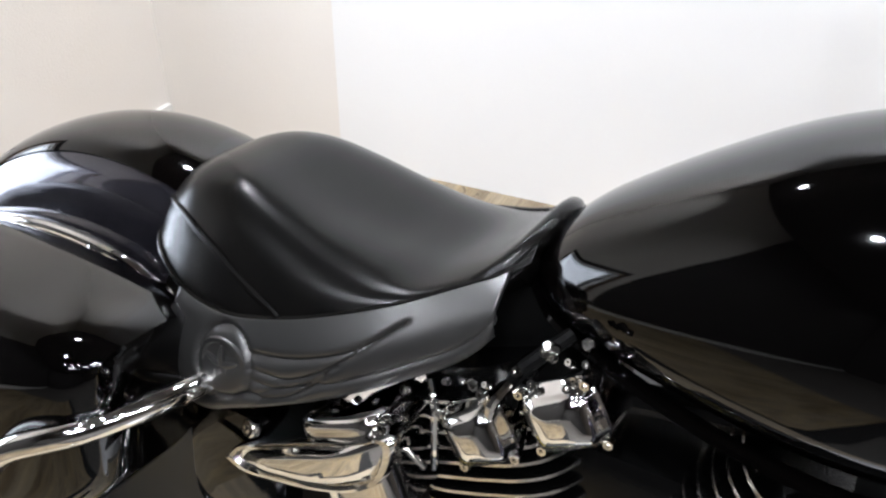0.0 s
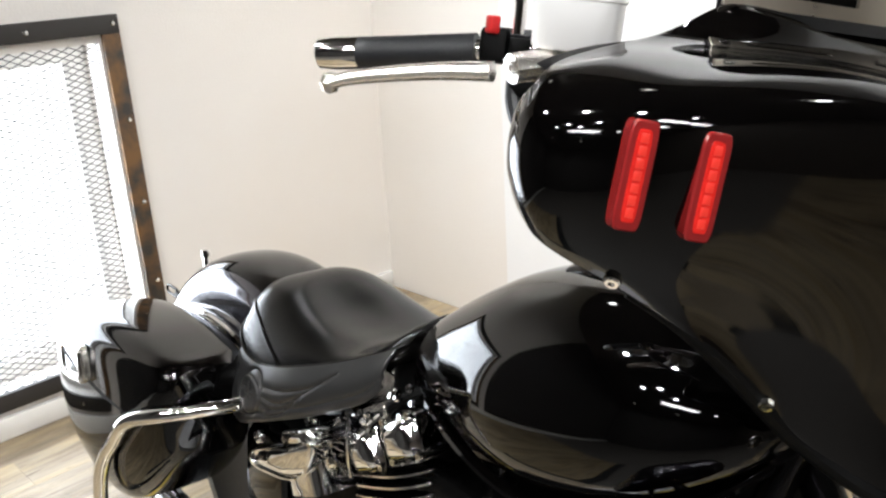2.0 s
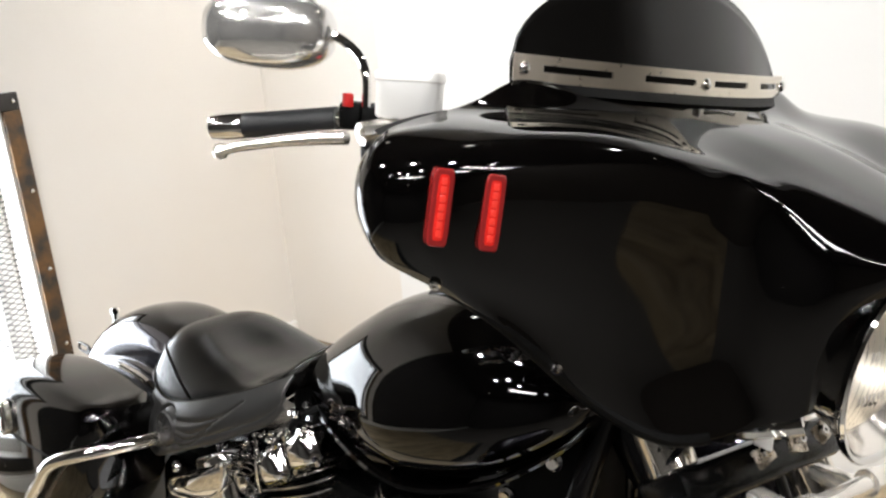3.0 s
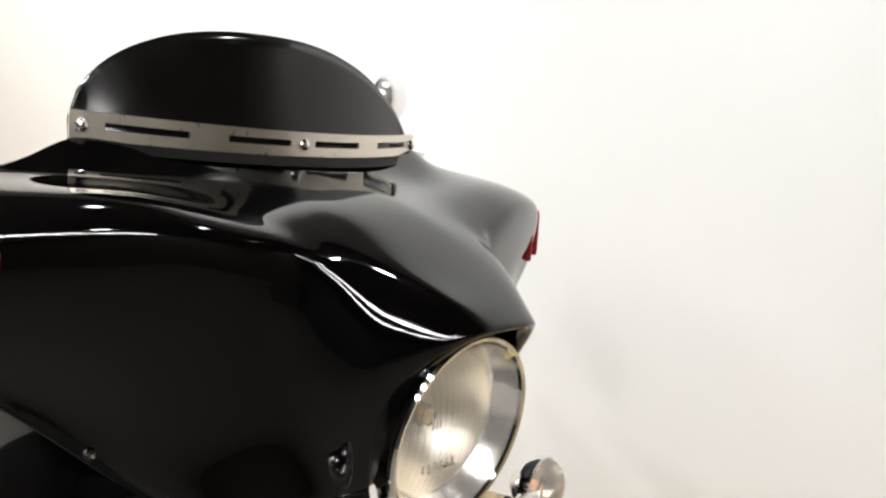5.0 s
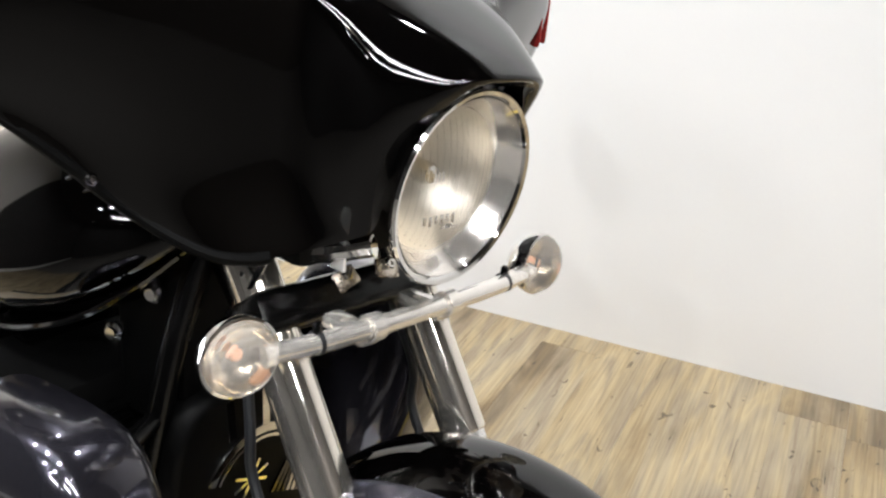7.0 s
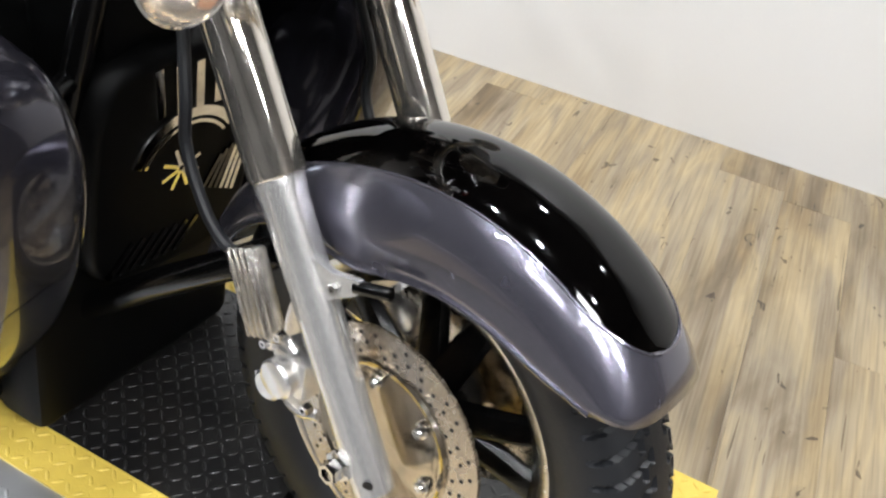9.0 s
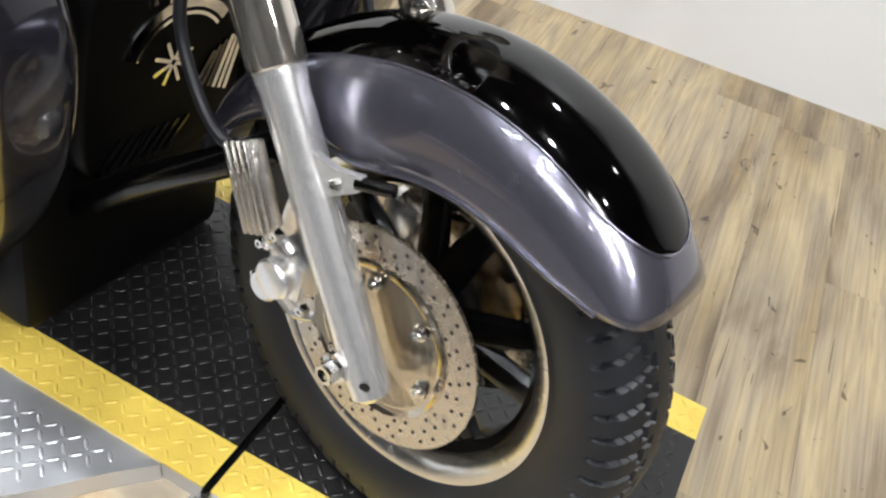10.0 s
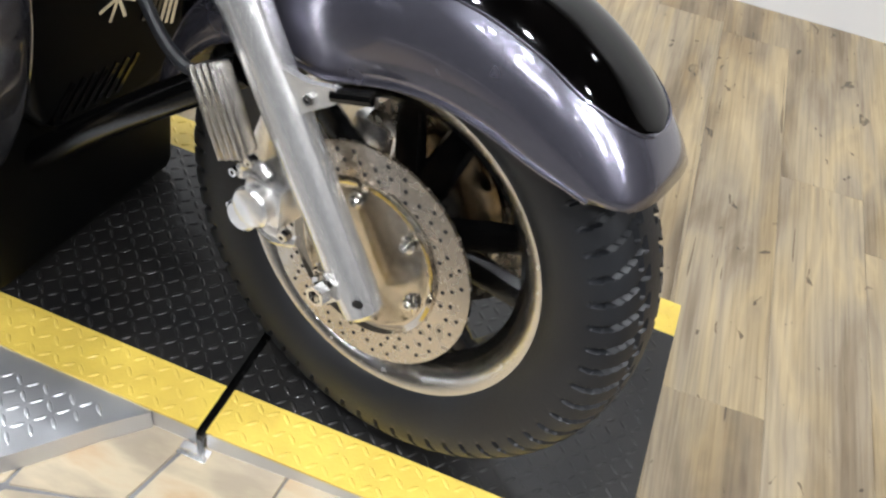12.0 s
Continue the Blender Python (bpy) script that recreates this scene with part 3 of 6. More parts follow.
def front_wheel():
    sides = 930
    half = [(0.0, 0.3195), (0.012, 0.319), (0.024, 0.3175), (0.036, 0.314), (0.047, 0.308), (0.056, 0.299), (0.062, 0.287), (0.065, 0.272), (0.0655, 0.257), (0.063, 0.24), (0.058, 0.226), (0.051, 0.215), (0.046, 0.209)]
    fine = []
    for k in range(len(half) - 1):
        n = 4 if k < 7 else 2
        for j in range(n):
            fine.append(spline([(a, b, 0) for a, b in half], (k + j / n) / (len(half) - 1)).to_2d())
    fine.append(Vector(half[-1]))
    profile = [Vector((-p.x, p.y)) for p in reversed(fine[1:])] + fine
    bm = bmesh.new()
    rows = []
    for p in profile:
        row = []
        for j in range(sides):
            a = 2 * math.pi * j / sides
            y, r = p.x, p.y * TYRE
            ay = abs(y)
            cut = 0.0
            turn = a / (2 * math.pi) * 62 + (0.5 if y > 0 else 0)
            lean = turn + (ay - 0.03) * 17
            if r > 0.283 and ay > 0.020 and lean % 1.0 < 0.21:
                cut = 0.0075 * min(1.0, (r - 0.283) / 0.010)
            if r > 0.311 and abs(ay - 0.022 - 0.006 * math.copysign(1, (turn % 1.0) - 0.5)) < 0.0032:
                cut = 0.006
            if r > 0.308:
                r -= cut
            else:
                r, y = r - 0.4 * cut, y - math.copysign(0.85 * cut * min(1.0, (r - 0.277) / 0.012), y)
            row.append(bm.verts.new((r * math.cos(a), y, AXLE_Z + r * math.sin(a))))
        rows.append(row)
    grid_faces(bm, rows, close_u=True)
    # black cast wheel: hub, five split spokes and rim barrel
    cast = bmesh.new()
    o = (0, 0, AXLE_Z)
    add_lathe(cast, [(-0.07, 0.0), (-0.07, 0.045), (-0.05, 0.052), (-0.03, 0.04), (0.03, 0.04), (0.05, 0.052), (0.07, 0.045), (0.07, 0.0)], o, (0, 1, 0), 32)
    wheel = part("front_wheel", cast, BLACK_METAL, BIKE, "black cast wheel with paired spokes", STEER)
    for k in range(5):
        for side in (-1, 1):
            a0, a1 = radians(72 * k + 14 + side * 7), radians(72 * k + 14 + side * 13)
            p0 = Vector((0.04 * math.cos(a0), 0, AXLE_Z + 0.04 * math.sin(a0)))
            p1 = Vector((0.187 * math.cos(a1), 0, AXLE_Z + 0.187 * math.sin(a1)))
            part("spoke", tube([p0, (p0 + p1) / 2, p1], lambda s: 0.017 - 0.004 * s, 8, 3, flat=1.5), BLACK_METAL, wheel)
    part("rim_barrel", lathe([(-0.026, 0.187), (-0.015, 0.176), (0.015, 0.176), (0.026, 0.187), (0.02, 0.192), (-0.02, 0.192)], o, (0, 1, 0), 64, closed=True), BLACK_METAL, wheel)
    part("tyre", bm, RUBBER, wheel, "black tyre with cut tread blocks", smooth=25)
    lip = [(0.0455, 0.207), (0.049, 0.219), (0.0485, 0.2305), (0.042, 0.2315), (0.039, 0.225)]
    part("rim", lathe([(-a, r) for a, r in lip] + [(a, r) for a, r in reversed(lip)] + [(0.036, 0.199), (0.024, 0.191), (0.0, 0.189), (-0.024, 0.191), (-0.036, 0.199)], o, (0, 1, 0), 96, closed=True), POLISHED, wheel, "polished rim lip")
    for side in (-1, 1):
        rotor = bmesh.new()
        add_lathe(rotor, [(-0.0025, 0.104), (-0.0025, 0.149), (0.0025, 0.149), (0.0025, 0.104)], (0, side * 0.0815, AXLE_Z), (0, 1, 0), 96, closed=True)
        disc = part("brake_disc", rotor, STEEL, wheel, "drilled steel brake disc")
        s = side
        part("disc_carrier", lathe([(0.003 * s, 0.1055), (0.008 * s, 0.1035), (0.006 * s, 0.100), (0.0035 * s, 0.096), (0.003 * s, 0.092), (0.003 * s, 0.090), (0.003 * s, 0.088), (0.003 * s, 0.04), (0.003 * s, 0.0)], (0, side * 0.0815, AXLE_Z), (0, 1, 0), 72), MIRROR_STEEL, disc, "bright satin steel carrier")
        holes = bmesh.new()
        for k in range(36):
            for m_, r in enumerate((0.113, 0.1255, 0.138)):
                if (k + m_) % 3 == 2 and m_ != 1:
                    continue
                a = radians(10 * k + 3.3 * m_)
                add_lathe(holes, [(0, 0.0026), (side * 0.0004, 0.0026), (side * 0.0004, 0)], (r * math.cos(a), side * 0.0841, AXLE_Z + r * math.sin(a)), (0, 1, 0), 8)
        tagged(part("drilling", holes, DARK, disc, "dark drilled holes"), kind="stuff")
        bolt = None
        for k in range(6):
            a = radians(106 - 60 * k)
            me = bolt or finish(lathe([(0, 0.0105), (0.003, 0.0105), (0.004, 0.0085), (0.008, 0.0080), (0.0105, 0.006), (0.0105, 0.0038), (0.007, 0.0035), (0.007, 0)] if side > 0 else [(0, 0.0105), (-0.003, 0.0105), (-0.004, 0.0085), (-0.008, 0.0080), (-0.0105, 0.006), (-0.0105, 0.0038), (-0.007, 0.0035), (-0.007, 0)], (0, 0, 0), (0, 1, 0), 14), "disc_bolt", CHROME)
            bolt = me
            ob = new("disc_bolt", me)
            ob.parent, ob.matrix_basis = disc, pose(0.079 * math.cos(a), side * 0.0855, AXLE_Z + 0.079 * math.sin(a))
    return wheel


front_wheel()

FORK_A, FORK_RAKE, FORK_Y = Vector((0.021, 0, 0.322)), radians(35.5), 0.126
FORK_UP = Vector((-math.sin(FORK_RAKE), 0, math.cos(FORK_RAKE)))


def on_fork(y, along, ahead=0.0):
    fore = Vector((math.cos(FORK_RAKE), 0, math.sin(FORK_RAKE)))
    return FORK_A + Vector((0, y, 0)) + FORK_UP * along + fore * ahead


def fork():
    for side in (-1, 1):
        y = side * FORK_Y
        leg = part("fork_leg", lathe([(-0.036, 0.0), (-0.035, 0.019), (-0.029, 0.0245), (0.0, 0.0265), (0.10, 0.0262), (0.12, 0.0268), (0.33, 0.0275), (0.345, 0.0295), (0.356, 0.0295), (0.36, 0.025)], on_fork(y, 0), FORK_UP, 28), CAST, BIKE, "satin silver fork lower leg", STEER)
        part("fork_tube", lathe([(0.355, 0.029), (0.358, 0.033), (0.362, 0.0335), (0.95, 0.0345), (0.96, 0.02)], on_fork(y, 0), FORK_UP, 32), FORK_CHROME, leg, "chrome fork tube cover")
        # axle nut, pinch bolt hole, fender bracket
        axle = bmesh.new()
        add_lathe(axle, [(0, 0.02), (0.012, 0.02), (0.014, 0.014), (0.03, 0.0135), (0.03, 0.009), (0.02, 0.008), (0.02, 0)], (0.0, y + side * 0.018, 0.325), (0, side, 0), 6)
        part("axle_nut", axle, CHROME, leg, "chrome axle nut")
        part("pinch_hole", lathe([(0, 0.0065), (0.0015, 0.0065), (0.0015, 0)], on_fork(y + side * 0.0195, -0.010, 0.017), (0.5, side, 0), 12), DARK, leg)
        br = bmesh.new()
        p = on_fork(y + side * 0.006, 0.243, 0.016)
        lug = [(-0.012, 0.022), (0.03, 0.020), (0.062, 0.028), (0.072, 0.020), (0.062, 0.008), (0.035, -0.012), (0.012, -0.034), (-0.012, -0.045)]
        add_loft(br, [[p + Vector((x, side * d - side * 0.10 * max(x, 0), z)) for x, z in lug] for d in (-0.006, 0.004)])
        part("fender_bracket", br, CAST, leg, "cast silver fender bracket")
        part("bracket_stub", tube([p + Vector((0.058, -side * 0.006, 0.018)), p + Vector((0.078, -side * 0.010, 0.024)), p + Vector((0.100, -side * 0.016, 0.030))], 0.008, 10, 6), BLACK_METAL, leg, "black bracket stub")
        part("bracket_bolt", add_bolt(bmesh.new(), p + Vector((0.036, side * 0.001, 0.004)), (0, side, 0), 0.0075, 0.006), CHROME, leg)
        # caliper behind the leg, with a finned cover above it
        cal = bmesh.new()
        c = Vector((-0.130, y - side * 0.004, 0.362))
        add_lathe(cal, [(0, 0.0), (0, 0.026), (0.024, 0.027), (0.028, 0.024), (0.0295, 0.018), (0.030, 0.0)], c + Vector((0.003, 0, 0)), (0, side, 0), 22)
        add_lathe(cal, [(0, 0.0), (0, 0.021), (0.022, 0.022), (0.026, 0.018), (0.027, 0.0)], c + Vector((-0.012, 0, -0.022)), (0, side, 0), 18)
        lo, hi = sorted((-side * 0.05, side * 0.010))
        add_box(cal, c + Vector((-0.026, lo, -0.030)), c + Vector((0.036, hi, 0.032)), 0.010)
        add_tube(cal, [c + Vector((-0.030, side * 0.004, 0.020)), c + Vector((-0.026, side * 0.008, 0.038)), c + Vector((-0.004, side * 0.008, 0.048)), c + Vector((0.012, side * 0.006, 0.040))], 0.0075, 8)
        add_tube(cal, [c + Vector((0.0, side * 0.004, -0.035)), c + Vector((0.03, side * 0.006, -0.040)), c + Vector((0.06, side * 0.0, -0.030))], 0.008, 8)
        part("brake_caliper", cal, CAST, leg, "satin silver brake caliper")
        for dx, dz, rr in ((-0.034, 0.026, 0.0075), (-0.012, 0.052, 0.0075), (-0.036, -0.024, 0.006), (0.048, -0.022, 0.008)):
            part("caliper_bolt", add_bolt(bmesh.new(), c + Vector((dx, side * 0.006, dz)), (0, side, 0), rr, 0.012), CHROME, leg)
        part("bleed_pipe", tube([c + Vector((-0.012, side * 0.012, 0.05)), c + Vector((-0.02, side * 0.02, 0.065)), (-0.15, side * 0.158, 0.438)], 0.004, 8), CHROME, leg)
        fins = bmesh.new()
        base = Vector((-0.160, side * 0.160, 0.486))
        turn = Matrix.Translation(base) @ Matrix.Rotation(-FORK_RAKE + radians(6), 4, "Y")
        add_box(fins, (-0.021, -0.012, -0.052), (0.021, 0.012, 0.052), 0.006, turn)
        for j in range(4):
            x = -0.0165 + 0.011 * j
            lo, hi = sorted((side * 0.008, side * 0.019))
            part("cover_fin", box((x - 0.0034, lo, -0.054), (x + 0.0034, hi, 0.054), 0.0028, turn), POLISHED, leg, "polished fin")
        part("finned_cover", fins, POLISHED, leg, "polished cover behind the fins")
        part("brake_hose", tube([on_fork(y + side * 0.0, 0.62, -0.05), (-0.325, side * 0.15, 0.66), (-0.318, side * 0.15, 0.59), (-0.275, side * 0.15, 0.525), (-0.235, side * 0.15, 0.50), (-0.20, side * 0.15, 0.505)], 0.0075, 10), RUBBER, leg, "black rubber brake hose")
    plate = part("reflector_plate", box((-0.245, 0.097, 0.285), (-0.205, 0.101, 0.362), 0.001), WHITE_METAL, BIKE, "pale reflector bracket behind the wheel", STEER)
    part("red_reflector", lathe([(0, 0.010), (0.004, 0.009), (0.005, 0)], (-0.213, 0.097, 0.345), (0, -1, 0), 16), RED_BRIGHT, plate, "small red reflector")
    # triple clamp and the bar that carries the indicators
    clamp = bmesh.new()
    for along, half in ((0.60, 0.028), (0.80, 0.02)):
        a, b = on_fork(-FORK_Y, along), on_fork(FORK_Y, along)
        add_box(clamp, (-0.045, -FORK_Y - 0.038, -half), (0.045, FORK_Y + 0.038, half), 0.012, Matrix.Translation((a + b) / 2) @ Matrix.Rotation(-FORK_RAKE, 4, "Y"))
    held = part("triple_clamp", clamp, BLACK_METAL, BIKE, "black triple clamp", STEER)
    for y, w, tilt in ((-0.055, 0.028, 20), (0.015, 0.034, -12), (0.070, 0.020, 30)):
        m = Matrix.Translation((-0.262, y, 0.868)) @ Matrix.Rotation(radians(tilt), 4, "X") @ Matrix.Rotation(radians(-30), 4, "Y")
        part("clamp_bracket", box((-0.003, -w * 0.6, -0.013), (0.003, w * 0.6, 0.013), 0.003, m), STEEL, held, "chrome bracket plate")
        part("bracket_bolt", add_bolt(bmesh.new(), m @ Vector((0.004, 0, 0.004)), (0.8, 0, 0.5), 0.008, 0.008), CHROME, held)
    z, x = 0.842, -0.178
    bar = bmesh.new()
    add_tube(bar, [(x - 0.012, -0.235, z), (x, -0.15, z), (x + 0.004, 0, z), (x, 0.15, z), (x - 0.012, 0.235, z)], 0.0125, 12, 24)
    for y in (-0.085, 0.045):
        add_box(bar, (x - 0.075, y - 0.016, z - 0.026), (x + 0.002, y + 0.016, z - 0.006), 0.006)
        add_lathe(bar, [(-0.009, 0.0135), (-0.009, 0.0175), (0.009, 0.0175), (0.009, 0.0135)], (x + 0.003, y, z), (0, 1, 0), 16, closed=True)
    light_bar = part("light_bar", bar, BRIGHT_TUBE, BIKE, "chrome bar that carries the indicators", STEER)
    for y in (-0.165, 0.165):
        part("rubber_band", lathe([(-0.003, 0.0125), (-0.003, 0.0145), (0.003, 0.0145), (0.003, 0.0125)], (x - 0.003, y, z), (0, 1, 0), 16, closed=True), RUBBER, light_bar)
        part("bar_bolt", add_bolt(bmesh.new(), (x - 0.003, y, z + 0.012), (0, 0, 1), 0.006, 0.012), BLACK_METAL, light_bar)
    for side in (-1, 1):
        o, ax = (x - 0.030, side * 0.258, z + 0.004), (1, side * 0.12, 0.04)
        part("indicator", lathe([(-0.03, 0.0), (-0.028, 0.018), (-0.015, 0.034), (0.0, 0.0435), (0.012, 0.0465), (0.018, 0.0465), (0.019, 0.0435), (0.012, 0.0415), (0.0, 0.037), (-0.012, 0.024), (-0.014, 0)], o, ax, 32), CHROME, light_bar, "round chrome indicator with a clear lens")
        # added bowl whose tan colour gives the indicator its warm reflection
        part("indicator_bowl", lathe([(0.0115, 0.0405), (0.0, 0.036), (-0.011, 0.023), (-0.0132, 0.0)], o, ax, 32, caps=False), MIRROR_STEEL, light_bar, "pale reflector bowl")
        part("indicator_lens", lathe([(0.016, 0.043), (0.026, 0.0415), (0.0275, 0.038), (0.033, 0.0365), (0.0345, 0.031), (0.039, 0.0285), (0.040, 0.022), (0.043, 0.018), (0.0435, 0.010), (0.045, 0.0)], o, ax, 32, caps=False), FROSTED, light_bar, "clear ribbed lens").visible_shadow = False
        d = Vector(ax).normalized()
        part("bulb", lathe([(0, 0.0), (0.002, 0.005), (0.010, 0.0075), (0.014, 0.006), (0.016, 0)], Vector(o) + d * -0.006, ax, 14), AMBER, light_bar, "amber bulb")


fork()


def front_fender():
    o = Vector((0, 0, 0.322))
    crown = [(28, 0.350), (37, 0.360), (45, 0.374), (60, 0.385), (80, 0.384), (100, 0.379), (125, 0.374), (150, 0.372), (172, 0.372)]
    skirt = [(28, 0.352), (38, 0.345), (43, 0.333), (49, 0.312), (56, 0.290), (70, 0.268), (85, 0.249), (100, 0.232), (112, 0.228), (122, 0.245), (135, 0.285), (150, 0.315), (172, 0.335)]
    width = [(28, 0.062), (36, 0.080), (45, 0.0905), (60, 0.0955), (90, 0.097), (172, 0.092)]

    def at(deg, s, lift=0.0):
        """s from -1 to 1 over the section, lower edge to lower edge."""
        rc, rs, w = ramp(deg, crown) + 0.004 + lift, ramp(deg, skirt), ramp(deg, width) + lift
        ang = abs(s) * math.pi / 2
        y = w * math.sin(ang) ** 0.86 * (1 - 0.05 * abs(s) ** 6)
        r = rs + (rc - rs) * max(math.cos(ang), 0.0) ** 0.80
        p = radians(deg)
        return o + Vector((r * math.cos(p), math.copysign(y, s) if s else 0.0, r * math.sin(p)))

    def tip(deg0, s):
        """The front end is rounded: its middle reaches further down."""
        return deg0 + 5.0 * abs(s) ** 3.0

    bm = bmesh.new()
    rows = []
    n, k = 60, 48
    for i in range(n + 1):
        row = []
        for j in range(k + 1):
            s = -1 + 2 * j / k
            deg = tip(40.5, s) + (172 - tip(40.5, s)) * i / n
            row.append(bm.verts.new(at(deg, s)))
        rows.append(row)
    grid_faces(bm, rows)
    fender = part("front_fender", bm, GREY_PAINT, BIKE, "two-tone front fender, plum grey sides and black crown", STEER, smooth=60)
    mod = fender.modifiers.new("thickness", "SOLIDIFY")
    mod.thickness, mod.offset = 0.003, -1
    rolled = bmesh.new()
    for side in (-1, 1):
        add_tube(rolled, [at(tip(40.5, side) + (171 - tip(40.5, side)) * i / 30, side * 0.995) for i in range(31)], 0.0026, 8, 60)
    part("rolled_edge", rolled, GREY_PAINT, fender)
    # black crown panel with a rounded front end
    top = bmesh.new()
    rows = []
    for i in range(71):
        f = i / 70
        deg = 49 + (172 - 49) * f
        half = 0.50 * min(1.0, math.sqrt(max(0.0, 1 - max(0.0, 1 - f / 0.16) ** 2.2)))
        half = min(half, 0.46 + 0.04 * min(1, f * 3))
        rows.append([top.verts.new(at(deg, half * (-1 + 2 * j / 24), 0.0013)) for j in range(25)])
    grid_faces(top, rows)
    part("crown_panel", top, BLACK_PAINT, fender, "gloss black crown stripe", smooth=60)
    ridge = bmesh.new()
    for side in (-1, 1):
        pts = []
        for i in range(0, 41):
            f = (i / 40) ** 1.6
            deg = 49 + (171 - 49) * f
            half = 0.50 * min(1.0, math.sqrt(max(0.0, 1 - max(0.0, 1 - f / 0.16) ** 2.2)))
            half = min(half, 0.46 + 0.04 * min(1, f * 3))
            pts.append(at(deg, side * max(half, 1e-4), 0.001))
        add_tube(ridge, pts, 0.0018, 6, 80)
    part("stripe_edge", ridge, GREY_PAINT, fender, "raised edge between the colours")


front_fender()


def headlight():
    c, ax = Vector((-0.214, 0.018, 1.012)), Vector((1, 0.06, -0.11)).normalized()
    ring = part("headlight", lathe([(-0.10, 0.0), (-0.09, 0.04), (-0.05, 0.07), (0.0, 0.086), (0.035, 0.102), (0.052, 0.113), (0.060, 0.1225), (0.067, 0.1245), (0.0705, 0.122), (0.069, 0.117), (0.055, 0.106), (0.03, 0.0975), (0.014, 0.0945), (0.012, 0.088), (-0.02, 0.075), (-0.05, 0.045), (-0.06, 0.0)], c, ax, 72), CHROME, BIKE, "round headlight in a deep chrome ring", STEER)
    part("inner_ring", lathe([(0.0655, 0.1130), (0.054, 0.1035), (0.041, 0.0985), (0.037, 0.0945), (0.031, 0.0930)], c, ax, 72, caps=False), BRIGHT_TUBE, ring, "bright inner ring")
    part("reflector", lathe([(-0.052, 0.0), (-0.050, 0.02), (-0.030, 0.055), (-0.004, 0.078), (0.030, 0.0920)], c, ax, 64, caps=False), REFLECTOR, ring, "silver reflector bowl")
    glass = part("lens", lathe([(0.030, 0.0925), (0.036, 0.0915), (0.046, 0.078), (0.053, 0.052), (0.057, 0.022), (0.0575, 0.0)], c, ax, 64, caps=False), CLEAR, ring, "clear fluted lens")
    glass.visible_shadow = False
    for k in range(15):
        y = -0.07 + 0.01 * k
        h = math.sqrt(max(0.0, 0.084 ** 2 - y * y))
        u = Vector((0, 1, 0))
        v = ax.cross(u).normalized() * -1
        pts = []
        for q in range(7):
            t = -h + 2 * h * q / 6
            rr = math.hypot(y, t)
            pts.append(c + ax * (ramp(rr, [(0, 0.0555), (0.022, 0.055), (0.052, 0.051), (0.078, 0.044), (0.092, 0.034)])) + u * y + v * t)
        part("flute", tube(pts, 0.0010, 5, 12), CLEAR, glass, "moulded lens flute").visible_shadow = False
    part("bulb_shield", lathe([(-0.05, 0.012), (0.0, 0.014), (0.006, 0.011), (0.008, 0.0)], c, ax, 20), CHROME, ring, "chrome bulb shield")
    mark = bmesh.new()
    for k in range(3):
        y = c.y - 0.036 + 0.006 * k
        add_box(mark, (c.x + 0.054, y - 0.0012, c.z + 0.004), (c.x + 0.0552, y + 0.0012, c.z + 0.015))
    for k in range(6):
        y = c.y - 0.046 + 0.010 * k
        add_box(mark, (c.x + 0.049, y, c.z - 0.050 - 0.003 * (k % 2)), (c.x + 0.0502, y + 0.005, c.z - 0.040))
    tagged(part("lens_marking", mark, CAST, ring, "small moulded marks"), kind="stuff")
    part("bucket_backing", box((-0.40, -0.125, 0.885), (-0.27, 0.145, 1.06), 0.02), BLACK_PLASTIC, ring, "black housing behind the headlight")
    part("mount_arm", tube([(-0.30, -0.10, 0.90), (-0.25, -0.085, 0.915), (-0.21, -0.06, 0.93)], 0.014, 10), CHROME, ring)
    part("mount_arm", tube([(-0.30, 0.10, 0.90), (-0.25, 0.085, 0.915), (-0.21, 0.06, 0.93)], 0.014, 10), CHROME, ring)


headlight()

